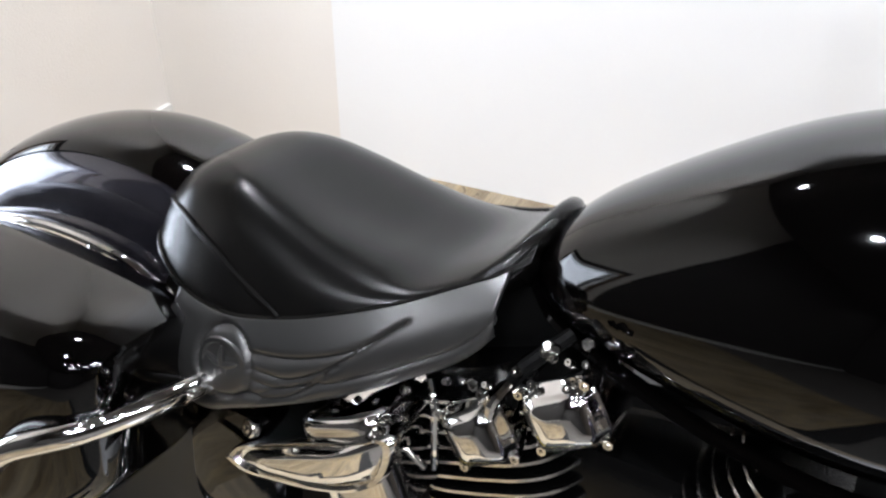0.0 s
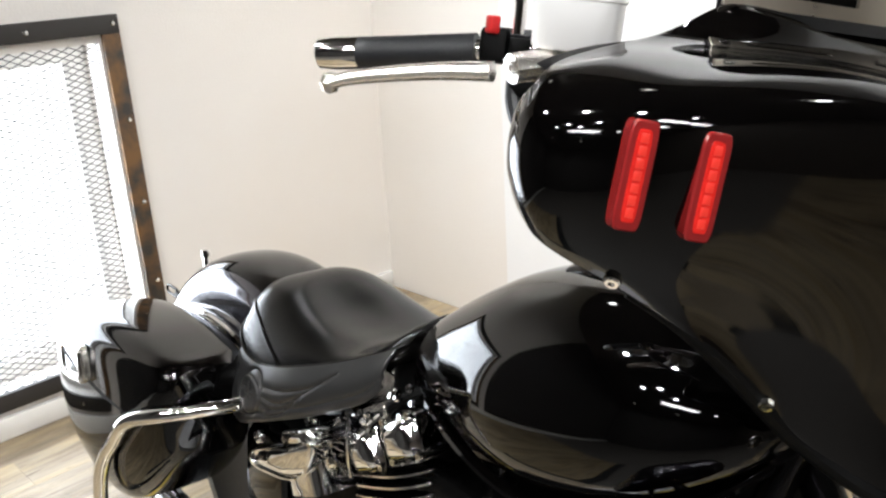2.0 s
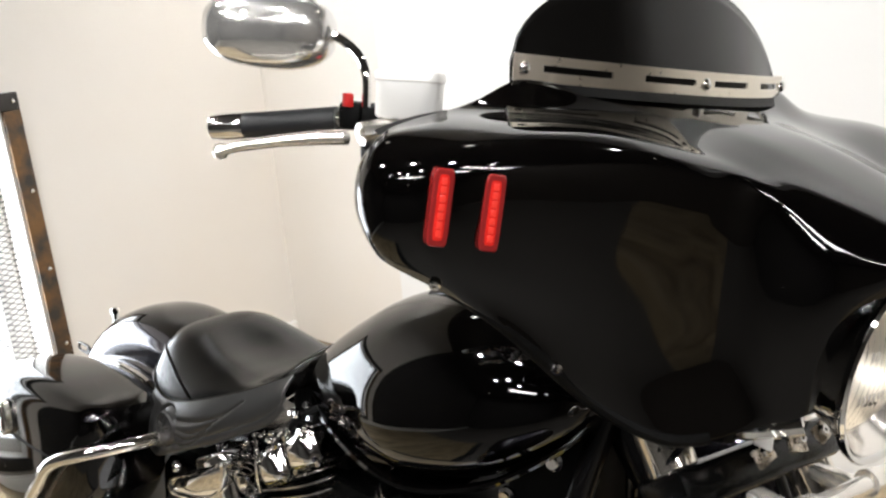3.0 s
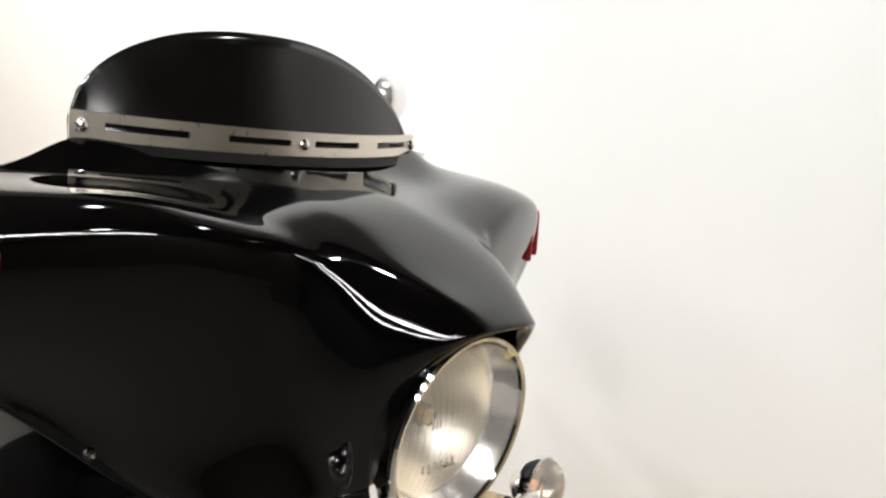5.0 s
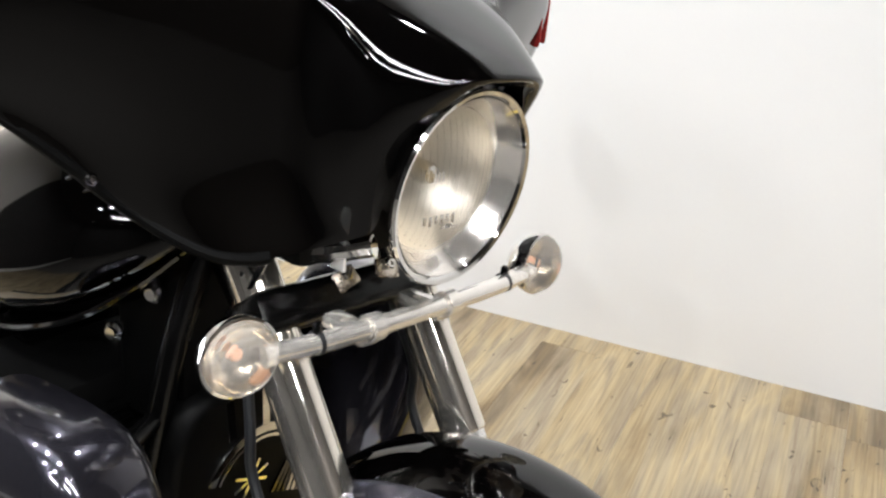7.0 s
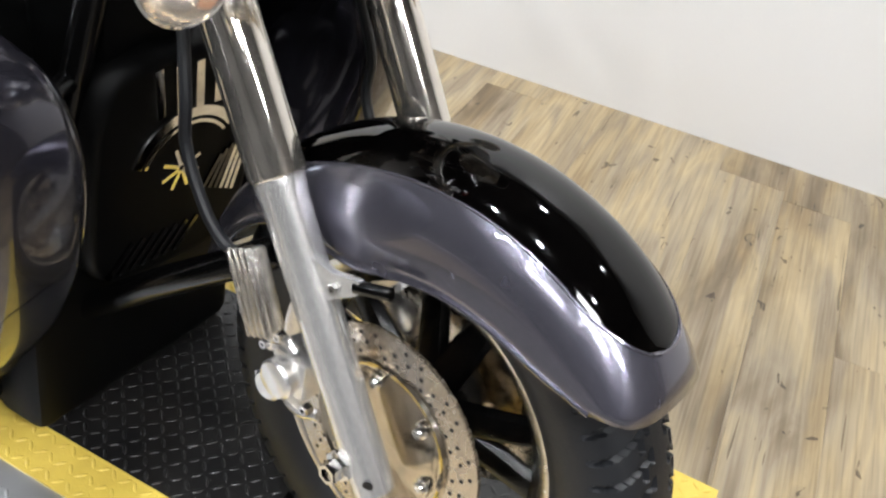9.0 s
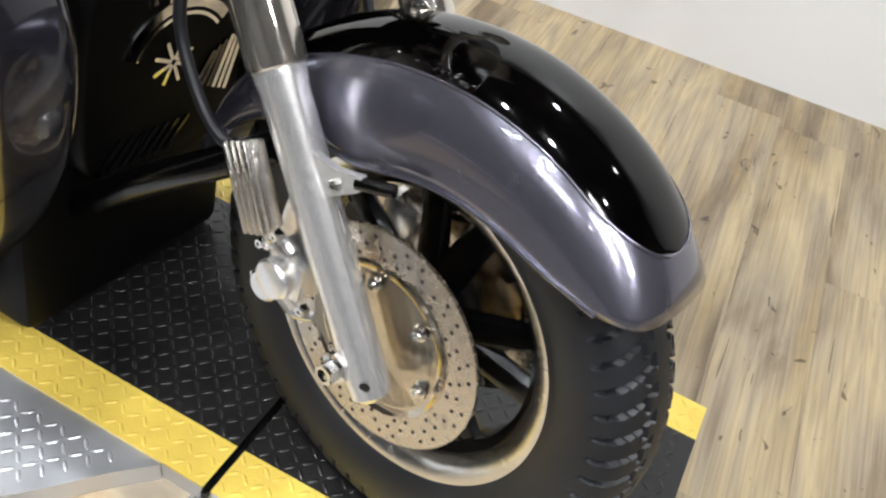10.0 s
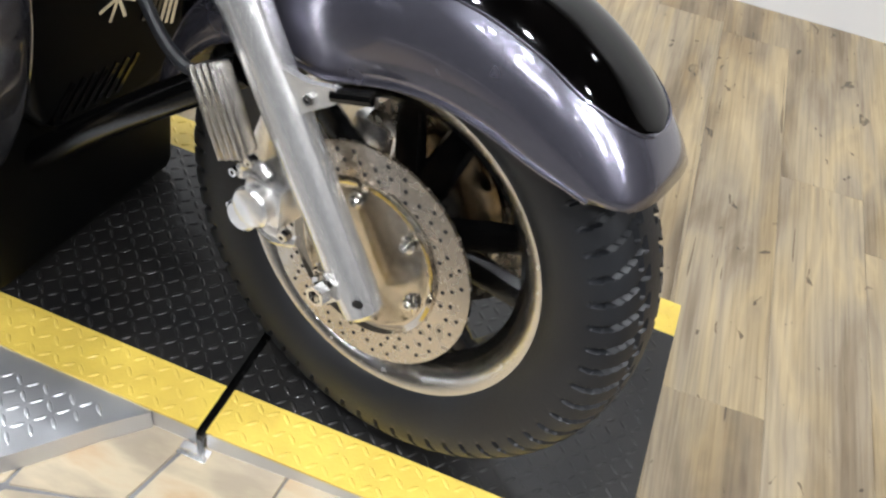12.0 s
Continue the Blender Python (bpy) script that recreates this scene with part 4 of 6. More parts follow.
# stations from the middle out to the wing tip, each from the top edge down to the lower edge
STATIONS = [
    [(-0.462, 0.000, 1.308), (-0.392, 0.000, 1.280), (-0.290, 0.000, 1.250), (-0.150, 0.000, 1.183), (-0.106, 0.000, 1.155), (-0.098, 0.000, 1.145), (-0.110, 0.000, 1.139), (-0.145, 0.000, 1.137), (-0.185, 0.000, 1.138)],
    [(-0.464, 0.060, 1.309), (-0.396, 0.060, 1.280), (-0.290, 0.060, 1.250), (-0.160, 0.060, 1.187), (-0.110, 0.060, 1.152), (-0.102, 0.060, 1.141), (-0.115, 0.058, 1.134), (-0.150, 0.056, 1.132), (-0.185, 0.055, 1.132)],
    [(-0.468, 0.110, 1.311), (-0.402, 0.108, 1.278), (-0.300, 0.105, 1.248), (-0.190, 0.104, 1.196), (-0.143, 0.103, 1.146), (-0.134, 0.102, 1.118), (-0.148, 0.101, 1.078), (-0.168, 0.101, 1.025), (-0.185, 0.099, 0.975)],
    [(-0.474, 0.160, 1.313), (-0.412, 0.155, 1.276), (-0.315, 0.150, 1.249), (-0.243, 0.143, 1.216), (-0.206, 0.142, 1.184), (-0.180, 0.144, 1.132), (-0.176, 0.143, 1.080), (-0.183, 0.136, 1.020), (-0.186, 0.120, 0.952)],
    [(-0.480, 0.200, 1.315), (-0.422, 0.197, 1.275), (-0.335, 0.192, 1.255), (-0.272, 0.183, 1.232), (-0.252, 0.172, 1.206), (-0.248, 0.163, 1.150), (-0.251, 0.157, 1.080), (-0.250, 0.150, 1.000), (-0.230, 0.138, 0.928)],
    [(-0.490, 0.245, 1.318), (-0.432, 0.243, 1.275), (-0.345, 0.238, 1.262), (-0.292, 0.232, 1.245), (-0.268, 0.226, 1.222), (-0.269, 0.222, 1.160), (-0.275, 0.217, 1.080), (-0.276, 0.208, 0.990), (-0.254, 0.192, 0.913)],
    [(-0.500, 0.290, 1.314), (-0.447, 0.292, 1.276), (-0.360, 0.290, 1.268), (-0.308, 0.288, 1.253), (-0.285, 0.284, 1.230), (-0.288, 0.280, 1.165), (-0.296, 0.275, 1.085), (-0.299, 0.262, 0.995), (-0.284, 0.240, 0.922)],
    [(-0.505, 0.345, 1.284), (-0.462, 0.350, 1.273), (-0.380, 0.350, 1.267), (-0.327, 0.348, 1.252), (-0.306, 0.345, 1.229), (-0.308, 0.342, 1.170), (-0.317, 0.336, 1.100), (-0.328, 0.322, 1.030), (-0.326, 0.298, 0.962)],
    [(-0.502, 0.410, 1.268), (-0.460, 0.415, 1.266), (-0.400, 0.418, 1.258), (-0.352, 0.416, 1.246), (-0.331, 0.413, 1.225), (-0.332, 0.410, 1.175), (-0.342, 0.402, 1.115), (-0.353, 0.386, 1.060), (-0.345, 0.362, 1.018)],
    [(-0.492, 0.457, 1.257), (-0.458, 0.465, 1.254), (-0.412, 0.470, 1.246), (-0.373, 0.470, 1.236), (-0.355, 0.468, 1.217), (-0.354, 0.466, 1.178), (-0.358, 0.457, 1.128), (-0.366, 0.442, 1.088), (-0.362, 0.420, 1.062)],
    [(-0.482, 0.487, 1.246), (-0.455, 0.497, 1.241), (-0.424, 0.504, 1.232), (-0.402, 0.508, 1.220), (-0.392, 0.509, 1.204), (-0.386, 0.509, 1.175), (-0.387, 0.502, 1.142), (-0.392, 0.489, 1.114), (-0.400, 0.472, 1.093)],
    [(-0.470, 0.509, 1.231), (-0.456, 0.517, 1.224), (-0.448, 0.524, 1.215), (-0.441, 0.529, 1.203), (-0.437, 0.531, 1.190), (-0.433, 0.531, 1.168), (-0.431, 0.526, 1.145), (-0.431, 0.518, 1.128), (-0.432, 0.509, 1.115)],
    [(-0.484, 0.505, 1.224), (-0.481, 0.511, 1.217), (-0.478, 0.516, 1.209), (-0.475, 0.520, 1.198), (-0.473, 0.522, 1.185), (-0.472, 0.521, 1.168), (-0.471, 0.516, 1.152), (-0.470, 0.510, 1.138), (-0.470, 0.502, 1.126)],
]


def fairing_at(u, v, side):
    """u from the middle to the wing tip, v from the top edge down."""
    p = spline([spline(row, v) for row in STATIONS], u)
    if side > 0:
        # this wing is bent up a little
        k = min(max((p.y - 0.2) / 0.2, 0.0), 1.0)
        k = k * k * (3 - 2 * k)
        p = p + Vector((0, 0.008 * k, 0.016 * k))
        # room beside the headlight ring
        k = max(0.0, 1 - abs(p.y - 0.13) / 0.07) * max(0.0, (v - 0.45) / 0.55) * min(max((1.11 - p.z) / 0.05, 0.0), 1.0)
        p = p + Vector((-0.022 * k, 0.026 * k, 0))
    # the hood over the headlight sits off centre
    f = min(max((p.x + 0.34) / 0.16, 0.0), 1.0)
    g = min(max((0.23 - p.y) / 0.10, 0.0), 1.0)
    slide = 0.024 * f * f * (3 - 2 * f) * g * g * (3 - 2 * g)
    return Vector((p.x - 0.047 * p.y, side * p.y + slide, p.z))


def fairing():
    bm = bmesh.new()
    n, k = 120, 56
    grid = []
    for i in range(n + 1):
        u = -1 + 2 * i / n
        grid.append([fairing_at(abs(u), j / k, -1 if u < 0 else 1) for j in range(k + 1)])
    # even out the skin, most of all its lower half
    for step in range(8):
        old = [row[:] for row in grid]
        for i in range(1, n):
            for j in range(k + 1):
                if j in (0, k):
                    if step < 4:
                        grid[i][j] = old[i][j].lerp((old[i - 1][j] + old[i + 1][j]) / 2, 0.5)
                elif step < 5 or j > 0.6 * k:
                    mean = (old[i - 1][j] + old[i + 1][j] + old[i][j - 1] + old[i][j + 1]) / 4
                    grid[i][j] = old[i][j].lerp(mean, 0.5)
    grid_faces(bm, [[bm.verts.new(v) for v in row] for row in grid])
    shell = part("fairing", bm, BLACK_PAINT, BIKE, "gloss black batwing fairing", UPPER, smooth=80)
    mod = shell.modifiers.new("thickness", "SOLIDIFY")
    mod.thickness, mod.offset = 0.016, -1
    soft = shell.modifiers.new("soft", "BEVEL")
    soft.width, soft.segments, soft.limit_method, soft.angle_limit = 0.007, 3, "ANGLE", radians(50)
    for side in (-1, 1):
        pts = [fairing_at(0.80 - 0.40 * i / 24, 1.0, side) + Vector((-0.008, 0, 0.002)) for i in range(25)]
        part("edge_gasket", tube(pts, lambda t: 0.004 + 0.0055 * min(1.0, t / 0.35), 10, 72), BLACK_PLASTIC, shell, "black rubber edge gasket")
    inner = bmesh.new()
    rows = []
    for i in range(49):
        s = -1 + 2 * i / 48
        rows.append([inner.verts.new(fairing_at(abs(s) * 0.8, 0.08 + 0.8 * j / 16, -1 if s < 0 else 1) + Vector((-0.035 - 0.03 * (1 - abs(s)), 0, 0))) for j in range(17)])
    grid_faces(inner, rows)
    part("inner_liner", inner, BLACK_PLASTIC, shell, "black plastic inner liner", smooth=80)
    # red marker lamps: two on each wing
    for side in (-1, 1):
        for y, x, z in ((0.493, -0.357, 1.183), (0.444, -0.337, 1.1785)):
            out = Vector((0.925, side * 0.375, 0.04) if side < 0 else (0.78, 0.62, 0.04)).normalized()
            up = (Vector((-0.07, side * -0.12, 1))).normalized()
            up = (up - out * up.dot(out)).normalized()
            across = up.cross(out)
            m = Matrix((across, up, out)).transposed().to_4x4()
            m.translation = Vector((x - 0.047 * y - (0.007 if side > 0 else 0), side * (y + (0.004 if side > 0 else 0)), z + (0.012 if side > 0 else 0)))
            def slab(w, h, z0, z1, power=7):
                return add_loft(bmesh.new(), [[m @ Vector((px * g, py * (1 - (1 - g) * w / h), z)) for px, py in superloop(0, 0, w, h, power, 32)] for z, g in ((z0, 1.0), (z1 - 0.0015, 1.0), (z1, 0.88))])

            rim = part("marker_lamp", slab(0.0110, 0.0395, -0.016, -0.001), RED_DARK, shell, "dark red marker lamp with a row of leds")
            part("lamp_lens", slab(0.0060, 0.0335, -0.006, 0.0), RED_LENS, rim, "red lens")
            for k in range(7):
                part("led", box((-0.0030, -0.0294 + 0.0088 * k, -0.001), (0.0030, -0.0224 + 0.0088 * k, 0.0005), 0.0004, m), RED_BRIGHT, rim, "bright red led")
    for side in (-1, 1):
        for p in ((-0.385, 0.472, 1.098), (-0.335, 0.338, 1.0)):
            part("edge_bolt", add_bolt(bmesh.new(), (p[0] - 0.004 - 0.047 * p[1], side * p[1], p[2]), (0.5, side * 0.6, -0.6), 0.007, 0.006, 8), CHROME, shell)
    # windshield and its slotted chrome strip
    def base(y):
        return Vector((-0.449 - 0.80 * y * y, y, 1.323 + 0.006 * (y / 0.28) ** 2))

    ws = bmesh.new()
    rows = []
    for i in range(49):
        y = -0.286 + 0.572 * i / 48
        h = 0.139 * max(0.0, 1 - (abs(y) / 0.2865) ** (2.6 if y < 0 else 1.9)) ** (0.56 if y < 0 else 0.67)
        b = base(y)
        rows.append([ws.verts.new(b + Vector((-0.010 - 0.30 * h * j / 10, 0, -0.03 + (h + 0.03) * j / 10))) for j in range(11)])
    grid_faces(ws, rows)
    screen = part("windshield", ws, SMOKE, shell, "short dark smoked windshield", smooth=60)
    mod = screen.modifiers.new("thickness", "SOLIDIFY")
    mod.thickness, mod.offset = 0.004, 0
    strip = bmesh.new()
    slots = [(-0.255, -0.162), (-0.113, -0.021), (0.021, 0.113), (0.162, 0.255)]

    def band(y0, y1, z0, z1):
        n = max(2, int((y1 - y0) / 0.012))
        front, back = [], []
        for i in range(n + 1):
            y = y0 + (y1 - y0) * i / n
            b = base(y)
            front.append([strip.verts.new(b + Vector((0.002, 0, z))) for z in (z0, z1)])
            back.append([strip.verts.new(b + Vector((-0.001, 0, z))) for z in (z0, z1)])
        rows = [[f[0], f[1], q[1], q[0]] for f, q in zip(front, back)]
        grid_faces(strip, rows, close_u=True)
        strip.faces.new(rows[0]), strip.faces.new(rows[-1])

    band(-0.290, 0.290, 0.0052, 0.0165)
    band(-0.290, 0.290, -0.0165, -0.0032)
    edges = [-0.290] + [e for s in slots for e in s] + [0.290]
    for a, b in zip(edges[::2], edges[1::2]):
        band(a, b, -0.0032, 0.0052)
    part("windshield_strip", strip, SATIN, shell, "slotted chrome strip", smooth=30)
    for y in (-0.278, 0.0, 0.278):
        part("strip_screw", lathe([(0, 0.0085), (0.003, 0.008), (0.006, 0.005), (0.007, 0)], base(y) + Vector((0.002, 0, 0)), (1, 0, 0.1), 14), CHROME, shell, "chrome dome screw")
    cowl = bmesh.new()
    rows = []
    for i in range(33):
        y = -0.285 + 0.57 * i / 32
        b = base(y)
        rows.append([cowl.verts.new(b + Vector((0.004 + 0.02 * j / 4 * (1 - (y / 0.3) ** 2), 0, -0.016 - 0.012 * j / 4))) for j in range(5)])
    grid_faces(cowl, rows)
    part("cowl_seal", cowl, BLACK_PLASTIC, shell, "black rubber seal under the strip", smooth=60)


fairing()


def controls():
    for side in (-1, 1):
        def w(p):
            return Vector((p[0] - 0.047 * abs(p[1]), p[1] * (1 if side < 0 else -1), p[2] - 0.047 * abs(p[1])))

        bar = part("handlebar", tube([w(p) for p in ((-0.44, -0.02, 1.16), (-0.47, -0.12, 1.20), (-0.55, -0.25, 1.265), (-0.64, -0.33, 1.272), (-0.736, -0.407, 1.266), (-0.855, -0.509, 1.251))], 0.0125, 12, 40), CHROME, BIKE, "chrome handlebar end with its grip and lever", UPPER)
        part("grip", tube([w(p) for p in ((-0.727, -0.399, 1.267), (-0.78, -0.445, 1.260), (-0.828, -0.486, 1.254))], lambda t: 0.0178 + 0.0002 * math.sin(t * 60), 16, 30), RUBBER, bar, "black rubber grip")
        a, b = w((-0.828, -0.486, 1.254)), w((-0.870, -0.522, 1.249))
        part("grip_cap", lathe([(0, 0.0185), (0.03, 0.019), (0.05, 0.017), (0.055, 0.010), (0.056, 0)], a, b - a, 20), CHROME, bar, "chrome grip end cap")
        lever = tube([w(p) for p in ((-0.612, -0.452, 1.254), (-0.645, -0.484, 1.251), (-0.68, -0.518, 1.245), (-0.708, -0.548, 1.238), (-0.722, -0.563, 1.232))], lambda t: 0.0165 - 0.006 * t, 12, 30, flat=0.6)
        add_lathe(lever, [(-0.011, 0), (-0.008, 0.008), (0, 0.011), (0.008, 0.008), (0.011, 0)], w((-0.724, -0.565, 1.231)), (0, 0, 1), 14)
        part("lever", lever, POLISHED, bar, "polished lever with a ball end")
        perch = bmesh.new()
        add_tube(perch, [w((-0.600, -0.440, 1.258)), w((-0.595, -0.395, 1.265)), w((-0.61, -0.335, 1.270))], 0.018, 12, 8, flat=0.8)
        part("lever_perch", perch, POLISHED, bar, "polished lever perch")
        d = Vector((0.77, 0.64 if side < 0 else -0.64, 0)).normalized()
        e = Vector((-d.y, d.x, 0))
        m = Matrix((d, e, Vector((0, 0, 1)))).transposed().to_4x4()
        m.translation = w((-0.590, -0.378, 1.302))
        sections = []
        for z, g in ((-0.026, 0.90), (-0.022, 0.98), (0.020, 1.0), (0.021, 1.04), (0.029, 1.04), (0.032, 1.0), (0.033, 0.9)):
            sections.append([m @ Vector((x, y, z)) for x, y in superloop(0, 0, 0.042 * g, 0.030 * g, 3.2, 32)])
        part("fluid_reservoir", add_loft(bmesh.new(), sections), WHITE_METAL, bar, "polished fluid reservoir with a lid")
        h = bmesh.new()
        m2 = m.copy()
        m2.translation = w((-0.706, -0.383, 1.272))
        add_box(h, (-0.020, -0.022, -0.018), (0.012, 0.022, 0.020), 0.007, m2)
        add_box(h, (0.010, -0.016, -0.014), (0.036, 0.016, 0.012), 0.005, m2)
        part("switch_housing", h, BLACK_PLASTIC, bar, "black switch housing")
        kill = Matrix.Translation(w((-0.694, -0.404, 1.300)))
        part("switch_button", box((-0.006, -0.006, -0.014), (0.006, 0.006, 0.004), 0.002, kill), RED_PLASTIC, bar, "red switch")
        part("switch_cable", tube([w(p) for p in ((-0.70, -0.385, 1.285), (-0.65, -0.35, 1.285), (-0.60, -0.33, 1.28), (-0.55, -0.30, 1.24))], 0.006, 8), RUBBER, bar)
        part("amber_block", box((-0.006, -0.007, -0.009), (0.006, 0.007, 0.009), 0.002, Matrix.Translation(w((-0.686, -0.372, 1.236)))), BRASS, bar, "small brass-coloured block")
        part("clamp_block", box((-0.026, -0.012, -0.016), (0.03, 0.012, 0.012), 0.004, Matrix.Translation(w((-0.648, -0.375, 1.238))) @ Matrix.Rotation(radians(40 if side < 0 else -40), 4, "Z")), BLACK_PLASTIC, bar, "black clamp under the bar")
        # mirror on a bent stem
        part("mirror_stem", tube([w(p) for p in ((-0.645, -0.405, 1.288), (-0.648, -0.405, 1.325), (-0.662, -0.408, 1.352), (-0.690, -0.418, 1.372), (-0.712, -0.440, 1.386 + (0.04 if side > 0 else 0.0)))], 0.0062, 10, 30), CHROME, bar, "bent chrome mirror stem")
        c = w((-0.747, -0.494, 1.383 + (0.045 if side > 0 else 0.0)))
        along = Vector((-0.62, -0.78 if side < 0 else 0.78, 0.03)).normalized()
        outw = Vector((0.78, -0.62 if side < 0 else 0.62, -0.05)).normalized()
        up = along.cross(outw)
        if up.z < 0:
            up = -up
        head = bmesh.new()
        secs = []
        for f, g in ((-0.020, 0.92), (-0.018, 1.0), (-0.004, 0.99), (0.010, 0.92), (0.022, 0.76), (0.030, 0.52), (0.034, 0.22)):
            secs.append([c + outw * f + along * (x * g + 0.006 * (1 - g)) + up * (y * g) for x, y in superloop(0, 0, 0.089, 0.050, 2.6, 40)])
        add_loft(head, secs)
        part("mirror_head", head, MIRROR_BACK, bar, "teardrop chrome mirror head")
        part("mirror_glass", add_loft(bmesh.new(), [[c + outw * f + along * x * 0.93 + up * y * 0.9 for x, y in superloop(0, 0, 0.089, 0.050, 2.6, 40)] for f in (-0.0235, -0.0205)]), CHROME, bar, "mirror glass")
    part("cable", tube([(-0.682, -0.39, 1.222), (-0.676, -0.392, 1.200), (-0.654, -0.395, 1.178), (-0.618, -0.40, 1.167), (-0.570, -0.395, 1.171), (-0.50, -0.37, 1.18)], 0.0095, 10), RUBBER, BIKE, "black control cable", UPPER)


part("stay_rod", tube([(-0.335, -0.150, 0.850), (-0.300, -0.148, 0.905)], 0.0045, 8, 4), CHROME, BIKE, "small chrome stay", STEER)
part("stay_rod", tube([(-0.372, -0.150, 0.800), (-0.345, -0.152, 0.870)], 0.0045, 8, 4), CHROME, BIKE, "small chrome stay", STEER)
part("key_tag", box((-0.012, -0.002, -0.022), (0.012, 0.002, 0.022), 0.001, Matrix.Translation((-0.243, -0.086, 0.915))), WHITE_METAL, BIKE, "white key tag", STEER)
controls()


def tank():
    top = [(-1.105, 0.800), (-1.08, 0.832), (-1.04, 0.868), (-0.94, 0.935), (-0.86, 0.978), (-0.77, 1.006), (-0.66, 1.018), (-0.56, 1.010), (-0.48, 0.985), (-0.445, 0.958), (-0.425, 0.925)]
    low = [(-1.105, 0.765), (-1.08, 0.748), (-1.03, 0.732), (-0.91, 0.712), (-0.81, 0.706), (-0.74, 0.710), (-0.65, 0.735), (-0.56, 0.775), (-0.48, 0.835), (-0.445, 0.875), (-0.425, 0.91)]
    wide = [(-1.105, 0.035), (-1.08, 0.080), (-1.03, 0.112), (-0.92, 0.152), (-0.80, 0.182), (-0.68, 0.192), (-0.58, 0.184), (-0.49, 0.148), (-0.445, 0.10), (-0.425, 0.04)]
    secs = []
    for i in range(61):
        x = -1.105 + 0.68 * i / 60
        t, b, w = ramp(x, top), ramp(x, low), ramp(x, wide)
        belly = b + (t - b) * 0.36
        loop = []
        for k in range(48):
            a = 2 * math.pi * k / 48
            c, s = math.cos(a), math.sin(a)
            y = w * math.copysign(abs(c) ** 0.86, c)
            z = belly + (t - belly) * abs(s) ** 0.95 if s > 0 else belly - (belly - b) * abs(s) ** 0.62
            loop.append((x, y, z))
        secs.append(loop)
    body = part("fuel_tank", add_loft(bmesh.new(), secs), BLACK_PAINT, BIKE, "gloss black teardrop fuel tank", smooth=70)
    flange = bmesh.new()
    for side in (-1, 1):
        pts = []
        for i in range(25):
            x = -1.09 + 0.64 * i / 24
            pts.append((x, side * (ramp(x, wide) * 0.86), ramp(x, low) + 0.008))
        add_tube(flange, pts, 0.011, 8, 70, flat=0.55)
    part("tank_flange", flange, BLACK_PAINT, body, "rolled lower seam")
    dash = []
    for i in range(25):
        x = -0.80 + 0.33 * i / 24
        h = 0.007 * min(1, i / 3, (24 - i) / 3)
        w = 0.050 + 0.022 * math.sin(math.pi * i / 24)
        t = ramp(x, top)
        dash.append([(x, y, t - 0.022 + z) for y, z in superloop(0, 0.012, w, 0.016 + h, 3, 28)])
    part("tank_console", add_loft(bmesh.new(), dash), BLACK_PAINT, body, "black console along the tank", smooth=60)
    for x, y in ((-0.60, -0.04), (-0.63, -0.065), (-0.57, -0.02)):
        part("console_screw", lathe([(0, 0.008), (0.004, 0.007), (0.006, 0)], (x, y, ramp(x, top) + 0.004), (-0.1, -0.4, 1), 12), CHROME, body)


tank()


